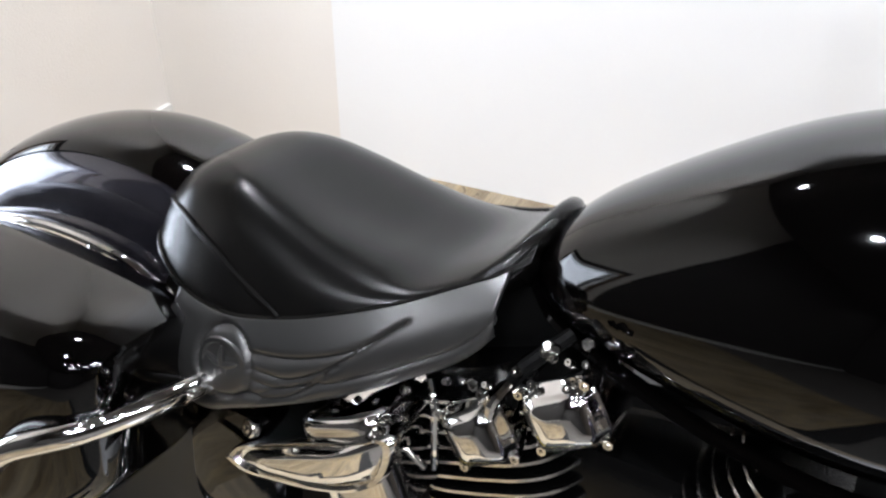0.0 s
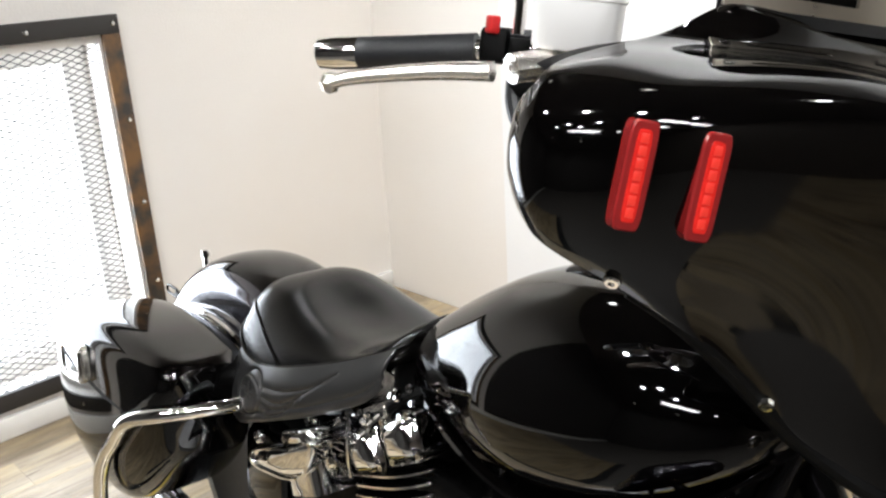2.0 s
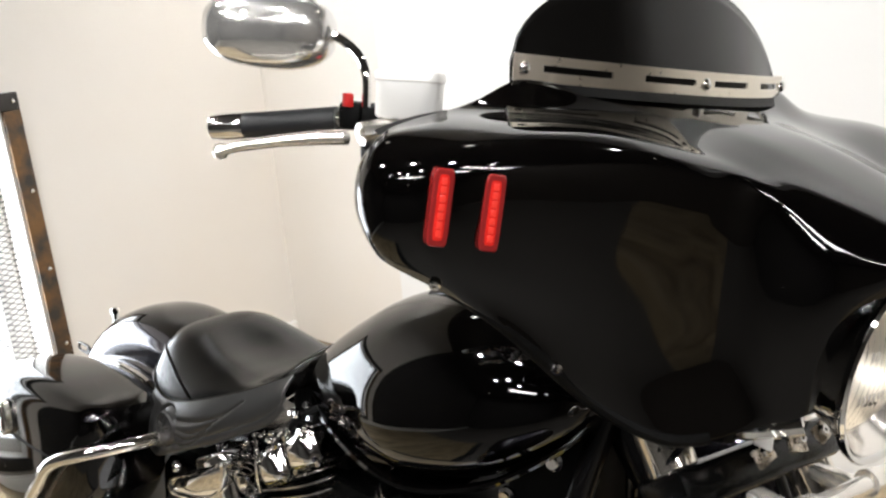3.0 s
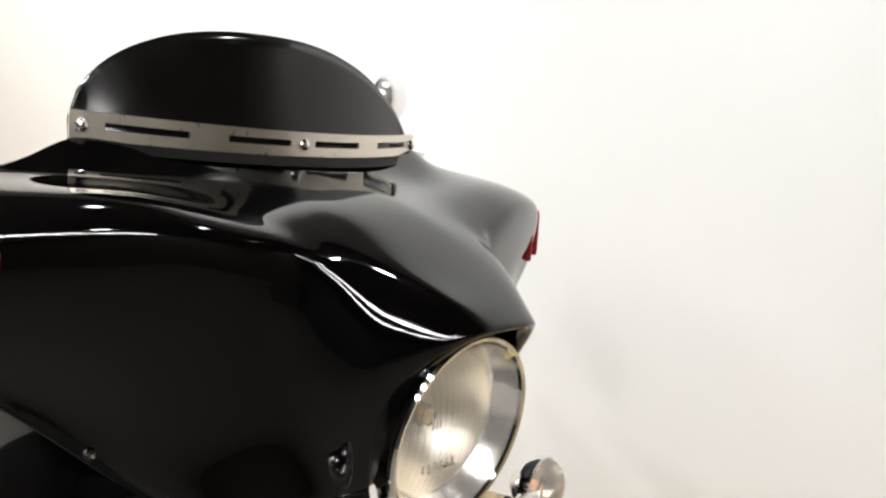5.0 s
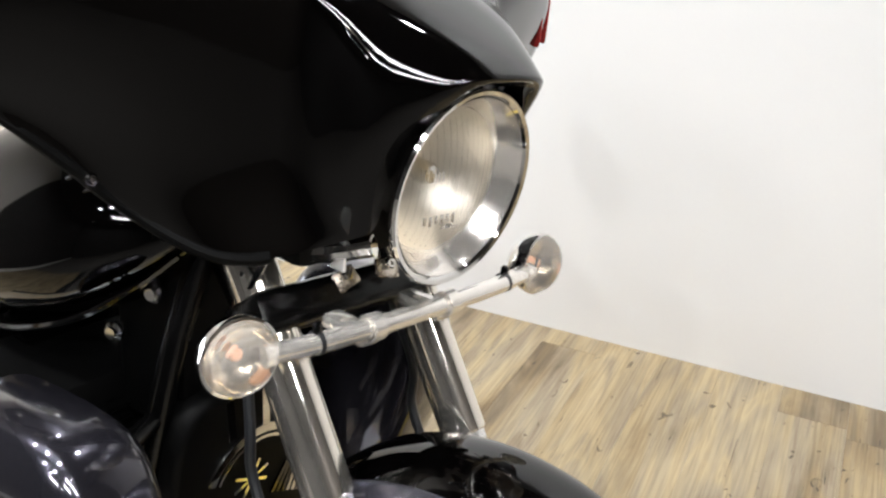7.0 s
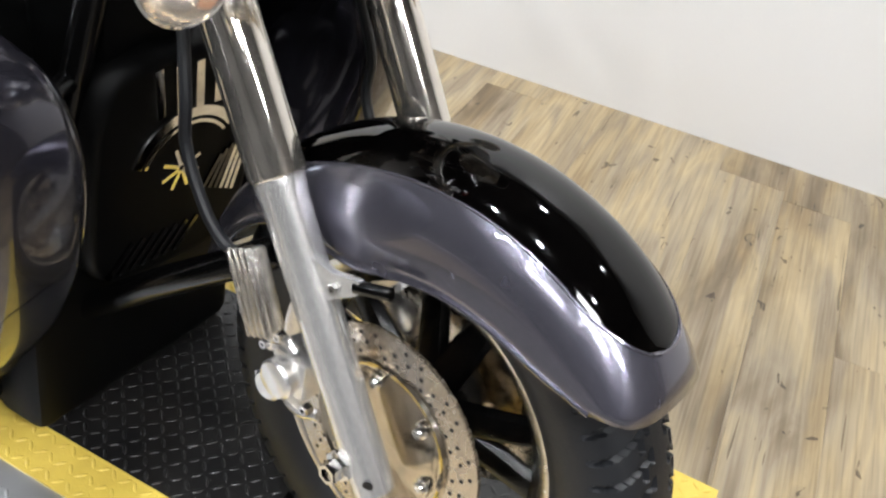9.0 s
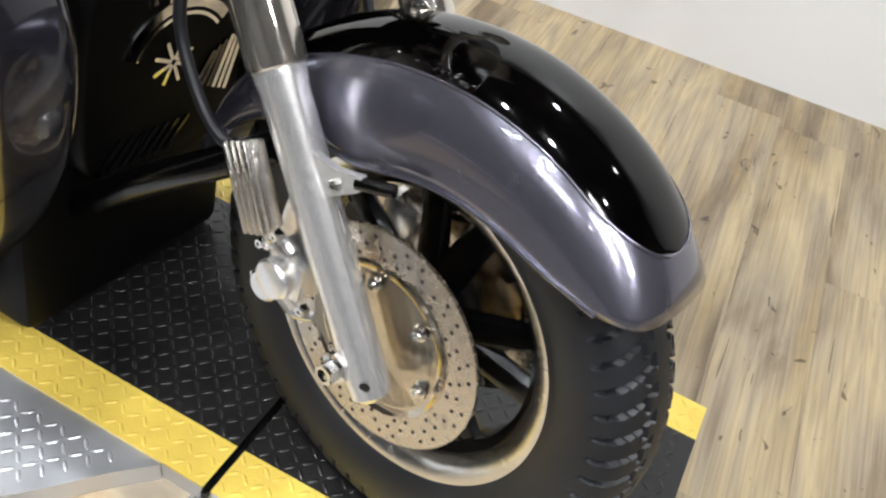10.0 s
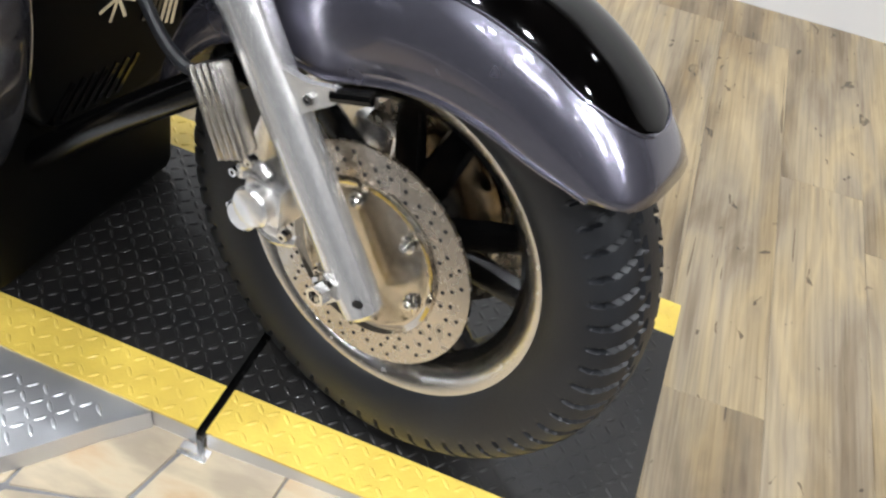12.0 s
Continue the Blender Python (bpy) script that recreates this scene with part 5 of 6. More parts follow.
def seat():
    crest = [(-1.60, 0.735), (-1.575, 0.776), (-1.525, 0.809), (-1.465, 0.820), (-1.40, 0.810), (-1.33, 0.790), (-1.26, 0.771), (-1.20, 0.765), (-1.15, 0.785), (-1.118, 0.810), (-1.095, 0.823)]
    edge = [(-1.60, 0.705), (-1.575, 0.715), (-1.525, 0.708), (-1.465, 0.691), (-1.40, 0.688), (-1.33, 0.703), (-1.26, 0.725), (-1.20, 0.747), (-1.15, 0.770), (-1.118, 0.786), (-1.095, 0.802)]
    wide = [(-1.60, 0.045), (-1.59, 0.085), (-1.56, 0.135), (-1.51, 0.172), (-1.45, 0.190), (-1.38, 0.194), (-1.30, 0.183), (-1.23, 0.158), (-1.17, 0.126), (-1.12, 0.100), (-1.095, 0.080)]
    bolster = [(-1.60, 0.0), (-1.55, 0.001), (-1.47, 0.002), (-1.40, 0.003), (-1.32, 0.004), (-1.24, 0.003), (-1.16, 0.001), (-1.08, 0.001), (-1.05, 0.0)]
    secs, n = [], 56
    for i in range(64):
        x = -1.60 + 0.505 * i / 63
        c, e, w, bo = ramp(x, crest), ramp(x, edge), ramp(x, wide), ramp(x, bolster)
        loop = []
        for k in range(n + 1):
            s = -1 + 2 * k / n
            a = abs(s)
            y = w * math.copysign(math.sin(a * math.pi / 2) ** 0.92, s) if s else 0.0
            dome = 1 - math.sin(a * math.pi / 2) ** (3.4 if s < 0 else 2.6)
            z = e + (c - e) * dome + bo * (1.5 if s < 0 else 0.5) * math.exp(-((a - 0.74) / 0.22) ** 2) - 0.020 * math.exp(-((x + 1.36) / 0.12) ** 2 - ((s + 0.10) / 0.27) ** 2)
            loop.append((x, y, z))
        loop += [(x, w * f, e - 0.03) for f in (0.9, 0.0, -0.9)]
        secs.append(loop)
    cushion = part("seat", add_loft(bmesh.new(), secs), LEATHER, BIKE, "black leather solo seat with a tooled skirt", smooth=70)
    piping = bmesh.new()
    for side in (-1, 1):
        add_tube(piping, [(x, side * (ramp(x, wide) + 0.001), ramp(x, edge)) for x in (-1.595 + 0.50 * i / 40 for i in range(41))], 0.0042, 8, 120)
    part("piping", piping, LEATHER, cushion, "rolled leather piping")
    lip = [(-1.150, -0.112, 0.768), (-1.122, -0.090, 0.788), (-1.102, -0.050, 0.812), (-1.094, 0.0, 0.824), (-1.102, 0.050, 0.812), (-1.122, 0.090, 0.788), (-1.150, 0.112, 0.768)]
    part("nose_roll", tube(lip, lambda t: 0.006 + 0.007 * math.sin(math.pi * t) ** 0.5, 12, 48), LEATHER, cushion, "rolled leather lip at the nose")
    for side in (-1, 1):
        pts = []
        for i in range(25):
            x = -1.575 + 0.24 * i / 24
            t = 0.80 + 0.2 * (i / 24) ** 2
            c, e, w = ramp(x, crest), ramp(x, edge), ramp(x, wide)
            a = math.asin(t) / (math.pi / 2)
            swell = ramp(x, bolster) * (1.5 if side < 0 else 0.5) * math.exp(-((a - 0.74) / 0.22) ** 2)
            pts.append((x, side * w * t ** 0.92, e + (c - e) * (1 - t ** (3.4 if side < 0 else 2.6)) + swell + 0.0005))
        part("welt", tube(pts, 0.0042, 8, 60), LEATHER, cushion, "raised leather welt")
    low = [(-1.48, 0.610), (-1.465, 0.590), (-1.42, 0.577), (-1.37, 0.596), (-1.30, 0.624), (-1.24, 0.648), (-1.19, 0.672), (-1.14, 0.700), (-1.11, 0.735), (-1.092, 0.78), (-1.075, 0.818)]
    flames = (((-1.352, 0.662), (-1.30, 0.672), (-1.24, 0.694), (-1.195, 0.730)), ((-1.350, 0.646), (-1.30, 0.650), (-1.25, 0.680), (-1.196, 0.728)),
              ((-1.350, 0.634), (-1.32, 0.634), (-1.285, 0.648), (-1.250, 0.676)), ((-1.355, 0.616), (-1.325, 0.618), (-1.29, 0.636), (-1.262, 0.662)))
    carved = []
    for line in flames:
        for k in range(33):
            p = spline([(x, 0, z) for x, z in line], k / 32)
            carved.append((p.x, p.z, 0.0052 - 0.0028 * k / 32))
    for k in range(40):
        a = 2 * math.pi * k / 40
        carved.append((-1.388 + 0.039 * math.cos(a), 0.640 + 0.039 * math.sin(a), 0.004))
    for side in (-1, 1):
        bm = bmesh.new()
        rows = []
        for i in range(131):
            x = -1.478 + 0.368 * i / 130
            w, e, b = ramp(x, wide), ramp(x, edge), ramp(x, low)
            b = min(b, e - 0.004)
            row = []
            for j in range(49):
                f = j / 48
                z = e + (b - e) * f
                y = w + 0.002 + 0.024 * f + 0.013 * math.sin(f * math.pi * 0.9)
                # carved flame lines and the groove inside the thick rim
                near = min(math.hypot(x - p[0], z - p[1]) / p[2] for p in carved)
                y -= 0.0060 * math.exp(-near * near)
                rim = (z - b - 0.013) / 0.004
                y -= 0.0035 * math.exp(-rim * rim) - (0.002 if rim < 0 else 0.0)
                row.append(bm.verts.new((x, side * y, z)))
            rows.append(row)
        grid_faces(bm, rows)
        skirt = part("seat_skirt", bm, TOOLED_SHEEN_LEATHER, cushion, "tooled black leather skirt with carved flames", smooth=60)
        mod = skirt.modifiers.new("thickness", "SOLIDIFY")
        mod.thickness, mod.offset = 0.006, 0
        part("skirt_edge", tube([(x, side * (ramp(x, wide) + 0.030), min(ramp(x, low), ramp(x, edge) - 0.004)) for x in (-1.476 + 0.364 * i / 30 for i in range(31))], 0.005, 8, 90), TOOLED_SHEEN_LEATHER, cushion, "stitched leather edge")
        emblem = bmesh.new()
        c = Vector((-1.388, side * 0.218, 0.640))
        add_lathe(emblem, [(0.0, 0.034), (side * 0.004, 0.033), (side * 0.005, 0.029), (side * 0.002, 0.026), (side * 0.002, 0.0)], c, (0, 1, 0), 28)
        for k in range(5):
            a = radians(72 * k + 20)
            d = Vector((math.cos(a), 0, math.sin(a)))
            add_tube(emblem, [c + Vector((0, side * 0.003, 0)), c + d * 0.012 + Vector((0, side * 0.005, 0)), c + d * 0.024 + Vector((0, side * 0.002, 0))], lambda t: 0.0055 - 0.003 * t, 6, 4)
        part("tooled_emblem", emblem, TOOLED_SHEEN_LEATHER, cushion, "round tooled rosette")


seat()


def rear():
    o = Vector((-1.685, 0, 0.32))
    bm = bmesh.new()
    rows = []
    for i in range(61):
        deg = 72 + 108 * i / 60
        p = radians(deg)
        R = 0.476
        row = []
        for j in range(33):
            s = -1 + 2 * j / 32
            a = abs(s)
            ang = min(a / 0.6, 1) * math.pi / 2
            y = 0.112 * math.sin(ang) ** 0.9
            r = R - 0.075 + 0.075 * math.cos(ang) ** 0.8 if ang < math.pi / 2 - 1e-6 else R - 0.075
            if a > 0.6:
                r -= (a - 0.6) / 0.4 * 0.11
            row.append(bm.verts.new(o + Vector((r * math.cos(p), math.copysign(y, s), r * math.sin(p)))))
        rows.append(row)
    grid_faces(bm, rows)
    fender = part("rear_fender", bm, SHADED_PLUM, BIKE, "two-tone rear fender, plum grey with a black crown", smooth=60)
    mod = fender.modifiers.new("thickness", "SOLIDIFY")
    mod.thickness, mod.offset = 0.003, -1
    top = bmesh.new()
    rows = []
    for i in range(61):
        p = radians(72 + 108 * i / 60)
        row = []
        for j in range(17):
            s = (-1 + 2 * j / 16) * 0.36
            ang = abs(s) / 0.6 * math.pi / 2
            r = 0.4775 - 0.075 + 0.075 * math.cos(ang) ** 0.8
            row.append(top.verts.new(o + Vector((r * math.cos(p), math.copysign(0.1135 * math.sin(ang) ** 0.9, s), r * math.sin(p)))))
        rows.append(row)
    grid_faces(top, rows)
    part("crown_panel", top, BLACK_PAINT, fender, "gloss black crown stripe", smooth=60)
    part("fender_bolt", lathe([(0, 0.014), (0.006, 0.014), (0.010, 0.010), (0.010, 0.0)], o + Vector((-0.012, -0.03, 0.464)), (0, -0.1, 1), 20), CHROME, fender, "chrome seat bolt")
    for side in (-1, 1):
        rail = tube([(-2.05, side * 0.118, 0.575), (-1.95, side * 0.122, 0.625), (-1.80, side * 0.124, 0.658), (-1.66, side * 0.124, 0.655), (-1.585, side * 0.122, 0.625), (-1.56, side * 0.12, 0.58)], 0.011, 10, 40, flat=0.7)
        part("fender_rail", rail, CHROME, fender, "chrome fender strut")
        for x, z in ((-1.70, 0.655), (-1.60, 0.625), (-1.95, 0.618)):
            part("rail_bolt", add_bolt(bmesh.new(), (x, side * 0.128, z - 0.012), (0, side, 0), 0.011, 0.012, 8), CHROME, fender)
    tab = bmesh.new()
    m = Matrix.Translation((-2.205, -0.028, 0.582))
    ring = [Vector((x, 0, z)) for x, z in superloop(0, 0, 0.034, 0.011, 4, 24)]
    add_tube(tab, [m @ p for p in ring + [ring[0]]], 0.0038, 6, 48)
    part("plate_bracket", tab, BLACK_METAL, BIKE, "black slotted bracket behind the fender")
    part("bracket_arm", tube([(-2.175, -0.028, 0.582), (-2.13, -0.03, 0.575), (-2.08, -0.04, 0.56)], 0.008, 8), BLACK_METAL, BIKE)
    tail = part("tail_light", lathe([(-0.03, 0.0), (-0.02, 0.030), (0.0, 0.038), (0.02, 0.040), (0.025, 0.034), (0.026, 0)], (-2.11, 0.0, 0.585), (-1, 0, 0.1), 28), CHROME, BIKE, "chrome tail light housing")
    part("rear_stalk", tube([(-2.14, 0.06, 0.57), (-2.165, 0.06, 0.60), (-2.178, 0.06, 0.635), (-2.188, 0.062, 0.675)], lambda t: 0.013 - 0.004 * t, 12, 16), CHROME, tail, "upright chrome stalk")
    part("stalk_cap", lathe([(0, 0.012), (0.012, 0.0135), (0.018, 0.010), (0.020, 0)], (-2.188, 0.062, 0.668), (-0.1, 0, 1), 16), CHROME, tail)
    hub = o + Vector((0, 0, 0.008))
    tyre = part("rear_wheel", lathe([(-0.04, 0.2), (0.04, 0.2), (0.04, 0.06), (-0.04, 0.06)], hub, (0, 1, 0), 48, closed=True), BLACK_METAL, BIKE, "black rear wheel")
    part("tyre", lathe([(-0.05, 0.205), (-0.075, 0.25), (-0.07, 0.29), (-0.04, 0.315), (0, 0.32), (0.04, 0.315), (0.07, 0.29), (0.075, 0.25), (0.05, 0.205)], hub, (0, 1, 0), 64), RUBBER, tyre)
    for side in (-1, 1):
        secs = []
        for i in range(29):
            f = i / 28
            x = -2.10 + 0.645 * f
            g = math.sin(math.pi * min(max((f + 0.012) / 1.024, 0), 1)) ** 0.17
            zt = ramp(x, [(-2.10, 0.610), (-2.0, 0.655), (-1.85, 0.686), (-1.65, 0.702), (-1.5, 0.698), (-1.455, 0.690)])
            zb = ramp(x, [(-2.10, 0.47), (-2.0, 0.385), (-1.85, 0.335), (-1.65, 0.335), (-1.55, 0.40), (-1.455, 0.50)])
            hw = 0.122 * g + 0.004
            hz = (zt - zb) / 2 * (0.75 + 0.25 * g)
            drop = 0.10 if side > 0 else 0.0
            secs.append([(x, side * (0.268 - 0.2 * drop + y), (zt + zb) / 2 + z - drop) for y, z in superloop(0, 0, hw, hz, 4.6, 56)])
        bag = part("saddlebag", add_loft(bmesh.new(), secs), BLACK_PAINT, BIKE, "gloss black hard saddlebag with a chrome latch", smooth=60)
        drop = 0.10 if side > 0 else 0.0
        seam = bmesh.new()
        pts = []
        for k in range(37):
            a = math.pi * k / 36
            pts.append((-1.7775 - 0.318 * math.cos(a) * 1.0, side * (0.268 - 0.2 * drop + 0.1255 * math.sin(a) ** 0.45), 0.575 - drop + 0.01 * math.cos(a)))
        add_tube(seam, pts, 0.0035, 6, 90)
        part("lid_seam", seam, DARK, bag, "dark gap under the lid")
        m = Matrix.Translation((-1.865, side * (0.388 - 0.2 * drop), 0.582 - drop)) @ Matrix.Rotation(side * radians(5), 4, "Z") @ Matrix.Rotation(radians(-14), 4, "Y")
        plate = [[m @ Vector((x, side * d, z)) for x, z in superloop(0, 0, 0.125 * g, 0.042 * g, 5, 32)] for d, g in ((-0.006, 1.0), (0.006, 1.0), (0.010, 0.94), (0.010, 0.70), (0.003, 0.66))]
        part("latch", add_loft(bmesh.new(), plate), POLISHED, bag, "large chrome latch")
        inset = [[m @ Vector((x, side * d, z)) for x, z in superloop(-0.004, 0.0, 0.082, 0.024, 4, 32)] for d in (0.001, 0.0045)]
        part("latch_inset", add_loft(bmesh.new(), inset), BLACK_CHROME, bag, "dark latch inset")
        part("latch_end", box((0.088, min(0, side * 0.014), -0.036), (0.116, max(0, side * 0.014), 0.034), 0.006, m), CHROME, bag, "chrome latch tongue")
        rail = tube([(-1.42, side * 0.40, 0.30), (-1.60, side * 0.41, 0.29), (-1.665, side * 0.41, 0.315), (-1.665, side * 0.41, 0.40), (-1.64, side * 0.405, 0.46), (-1.595, side * 0.40, 0.51), (-1.535, side * 0.395, 0.572), (-1.465, side * 0.355, 0.602), (-1.42, side * 0.27, 0.612), (-1.40, side * 0.15, 0.61), (-1.39, side * 0.08, 0.60)], 0.0145, 14, 60)
        part("bag_guard", rail, CHROME, BIKE, "bent chrome saddlebag guard")


rear()


def engine():
    block = bmesh.new()
    add_box(block, (-1.32, -0.13, 0.16), (-0.68, 0.13, 0.46), 0.03)
    add_box(block, (-1.45, -0.10, 0.40), (-0.62, 0.10, 0.62), 0.03)
    eng = part("engine", block, BLACK_METAL, BIKE, "black v-twin engine with chrome covers")
    # added black block in place of the deep shade before the engine
    part("belly_pan", box((-0.84, -0.22, 0.07), (-0.60, 0.22, 0.66), 0.03), BLACK_PLASTIC, eng, "matt black filler for the dark round the engine")
    part("frame_shroud", box((-0.62, -0.066, 0.58), (-0.475, 0.066, 0.93), 0.02), BLACK_PLASTIC, eng, "matt black shroud round the steering head")
    part("battery_box", box((-1.50, -0.13, 0.30), (-1.16, 0.13, 0.60), 0.02), BLACK_PLASTIC, eng, "matt black box under the seat")
    # two finned cylinders
    for cx, tilt in ((-1.06, 22), (-0.86, -24)):
        m = Matrix.Translation((cx, 0, 0.445)) @ Matrix.Rotation(radians(-tilt), 4, "Y")
        core = part("cylinder", add_loft(bmesh.new(), [[m @ Vector((x, y, z)) for x, y in superloop(0, 0, 0.08, 0.115, 3, 24)] for z in (0.0, 0.24)]), BLACK_METAL, eng, "black cylinder with silver-edged fins")
        for k in range(11):
            z = 0.02 + 0.019 * k
            w = 0.105 + 0.012 * math.sin(k * 0.4)
            loop = superloop(0, 0, w, 0.142, 3.5, 36)
            part("fin", add_loft(bmesh.new(), [[m @ Vector((x * g, y * g, z + dz)) for x, y in loop] for dz, g in ((0.0, 0.98), (0.002, 1.0), (0.006, 1.0), (0.008, 0.98))]), BLACK_METAL, core)
        edge = bmesh.new()
        for k in range(11):
            z = 0.02 + 0.019 * k
            w = 0.105 + 0.012 * math.sin(k * 0.4)
            add_loft(edge, [[m @ Vector((x * g, y * g, z + dz)) for x, y in superloop(0, 0, w, 0.142, 3.5, 36)] for dz, g in ((0.0022, 1.004), (0.0058, 1.004))], caps=False)
        tagged(part("fin_edging", edge, POLISHED, eng, "polished fin edges"), kind="stuff")

    def cover(c, w, h, d, tilt, name="rocker_cover"):
        m = Matrix.Translation(c) @ Matrix.Rotation(radians(tilt), 4, "Y")
        secs = [[m @ Vector((x * g, y, z * g)) for x, z in superloop(0, 0, w, h, 4.5, 36)] for y, g in ((0.05, 1.0), (-d * 0.35, 1.0), (-d * 0.45, 0.985), (-d * 0.5, 0.93), (-d * 0.8, 0.86), (-d * 1.0, 0.72), (-d * 1.15, 0.48), (-d * 1.22, 0.2))]
        ob = part(name, add_loft(bmesh.new(), secs), CHROME, eng, "polished chrome rocker cover", smooth=38)
        for sx, sz in ((-1, 1), (1, 1), (1, -1), (-1, -1)):
            part("cover_bolt", add_bolt(bmesh.new(), m @ Vector((sx * w * 0.86, -d * 0.5, sz * h * 0.86)), (0, -1, 0), 0.0065, 0.01, 6), CHROME, eng)
        return ob

    cover((-1.014, -0.13, 0.687), 0.043, 0.037, 0.04, -30)
    cover((-1.100, -0.135, 0.631), 0.038, 0.038, 0.04, -33)
    # large chrome air cleaner and side cover
    loop = [(-1.390, 0.522), (-1.367, 0.548), (-1.320, 0.572), (-1.27, 0.594), (-1.20, 0.622), (-1.135, 0.650), (-1.125, 0.632), (-1.137, 0.595), (-1.16, 0.572), (-1.195, 0.552), (-1.25, 0.534), (-1.31, 0.522), (-1.36, 0.514)]
    loop = [(-1.39 + (x + 1.39) * 0.86, 0.522 + (z - 0.522) * 0.98 - 0.012) for x, z in loop]
    pts = [spline([(x, 0, z) for x, z in loop + [loop[0]]], k / 65) for k in range(65)]
    mid = Vector((-1.274, 0, 0.561))
    secs = [[Vector((mid.x + (p.x - mid.x) * g, y, mid.z + (p.z - mid.z) * g)) for p in pts] for y, g in ((-0.10, 0.92), (-0.205, 0.97), (-0.214, 1.0), (-0.222, 1.0), (-0.226, 0.97), (-0.2265, 0.90), (-0.220, 0.86), (-0.224, 0.80), (-0.234, 0.60), (-0.237, 0.4))]
    cleaner = part("air_cleaner", add_loft(bmesh.new(), secs), CHROME, eng, "chrome leaf-shaped air cleaner cover", smooth=40)
    m = Matrix.Translation((-1.232, -0.170, 0.592)) @ Matrix.Rotation(radians(-24), 4, "Y")
    secs = [[m @ Vector((x * g, y * g, z)) for x, y in superloop(0, 0, 0.056, 0.050, 4.5, 40)] for z, g in ((-0.08, 1.0), (0.020, 1.0), (0.027, 0.985), (0.031, 0.94), (0.033, 0.85), (0.0335, 0.25))]
    part("cleaner_dome", add_loft(bmesh.new(), secs), CHROME, cleaner, "domed chrome cap", smooth=40)
    part("cleaner_bolt", add_bolt(bmesh.new(), (-1.350, -0.215, 0.566), (-0.2, -1, 0.3), 0.012, 0.012, 10), CHROME, cleaner)
    part("nose_block", box((-1.17, -0.065, 0.58), (-1.0, 0.065, 0.765), 0.02), BLACK_PLASTIC, eng, "black bracket under the seat nose")
    part("side_cover", add_loft(bmesh.new(), [[(-1.425 + x * g, y, 0.44 + z * g) for x, z in superloop(0, 0, 0.075, 0.10, 4, 32)] for y, g in ((-0.10, 1.0), (-0.165, 1.0), (-0.175, 0.92), (-0.177, 0.7))]), BLACK_PAINT, eng, "gloss black side cover", smooth=30)
    # short pipes and bolts between seat and covers
    for pts, r, chrome in ((((-1.165, -0.150, 0.668), (-1.152, -0.160, 0.645), (-1.148, -0.162, 0.60), (-1.150, -0.155, 0.56)), 0.0045, True),
                           (((-1.075, -0.150, 0.700), (-1.085, -0.165, 0.680), (-1.088, -0.165, 0.650)), 0.006, True),
                           (((-1.035, -0.100, 0.745), (-1.055, -0.130, 0.728), (-1.075, -0.140, 0.700), (-1.08, -0.13, 0.66)), 0.008, False)):
        part("pipe" if chrome else "hose", tube(pts, r, 8), CHROME if chrome else BLACK_PLASTIC, eng, "chrome pipe" if chrome else "black hose")
    rng = random.Random(4)
    for k in range(34):
        x = -1.36 + 0.36 * rng.random()
        p = (x, -0.135 - 0.03 * rng.random(), 0.572 + (x + 1.36) * 0.42 + 0.055 * rng.random())
        part("bolt", add_bolt(bmesh.new(), p, (rng.uniform(-0.5, 0.5), -1, rng.uniform(0, 0.8)), 0.004 + 0.004 * rng.random(), 0.009), CHROME, eng)
    # mirror-black front cover with bright ribs, facing forward
    m = Matrix.Translation((-0.475, 0.05, 0.47)) @ Matrix.Rotation(radians(-4.5), 4, "Z") @ Matrix.Rotation(radians(6), 4, "Y")
    dome = [[m @ Vector((0.022 * f, y * g, z * g)) for y, z in superloop(0, 0, 0.15, 0.185, 4.0, 40)] for f, g in ((-2.0, 1.0), (0.0, 1.0), (0.5, 0.98), (0.8, 0.95), (0.85, 0.90), (0.86, 0.5))]
    front = part("front_cover", add_loft(bmesh.new(), dome), BLACK_PLASTIC, eng, "black front cover with bright ribs", smooth=50)

    def flat_bar(pts, half, name="rib", mat=CHROME):
        """A flat raised bar along points (y, z) on the cover's face."""
        secs = []
        path = [Vector(p) for p in pts]
        for k, p in enumerate(path):
            way = (path[min(k + 1, len(path) - 1)] - path[max(k - 1, 0)]).normalized()
            n = Vector((-way.y, way.x)) * half
            secs.append([m @ Vector((x, p.x + q * n.x, p.y + q * n.y)) for x, q in ((0.017, 1.0), (0.0225, 0.9), (0.0225, -0.9), (0.017, -1.0))])
        part(name, add_loft(bmesh.new(), secs), mat, front, smooth=20)

    for k in range(4):
        flat_bar([(-0.045 + 0.033 * k, 0.092), (-0.058 + 0.035 * k, 0.165)], 0.0075)
    for r, half in ((0.098, 0.0085), (0.082, 0.003)):
        flat_bar([(0.012 + r * math.cos(t), -0.012 + r * math.sin(t)) for t in (radians(40 + 10 * k) for k in range(13))], half, "arc_trim")
    for k in range(8):
        a = radians(22.5 + 45 * k)
        flat_bar([(0.0 + 0.004 * math.cos(a), -0.002 + 0.004 * math.sin(a)), (0.036 * math.cos(a), -0.002 + 0.036 * math.sin(a))], 0.0032)
    # lower ribs: the black deck's reflection is put into a darker chrome
    for k in range(6):
        flat_bar([(0.050 + 0.012 * k, -0.055 - 0.005 * k), (0.078 + 0.011 * k, -0.005 + 0.006 * k)], 0.0042, mat=CHROME if k > 2 else BLACK_CHROME)
    for k in range(7):
        flat_bar([(-0.115 + 0.02 * k, -0.155), (-0.075 + 0.02 * k, -0.105)], 0.004, mat=BLACK_CHROME)
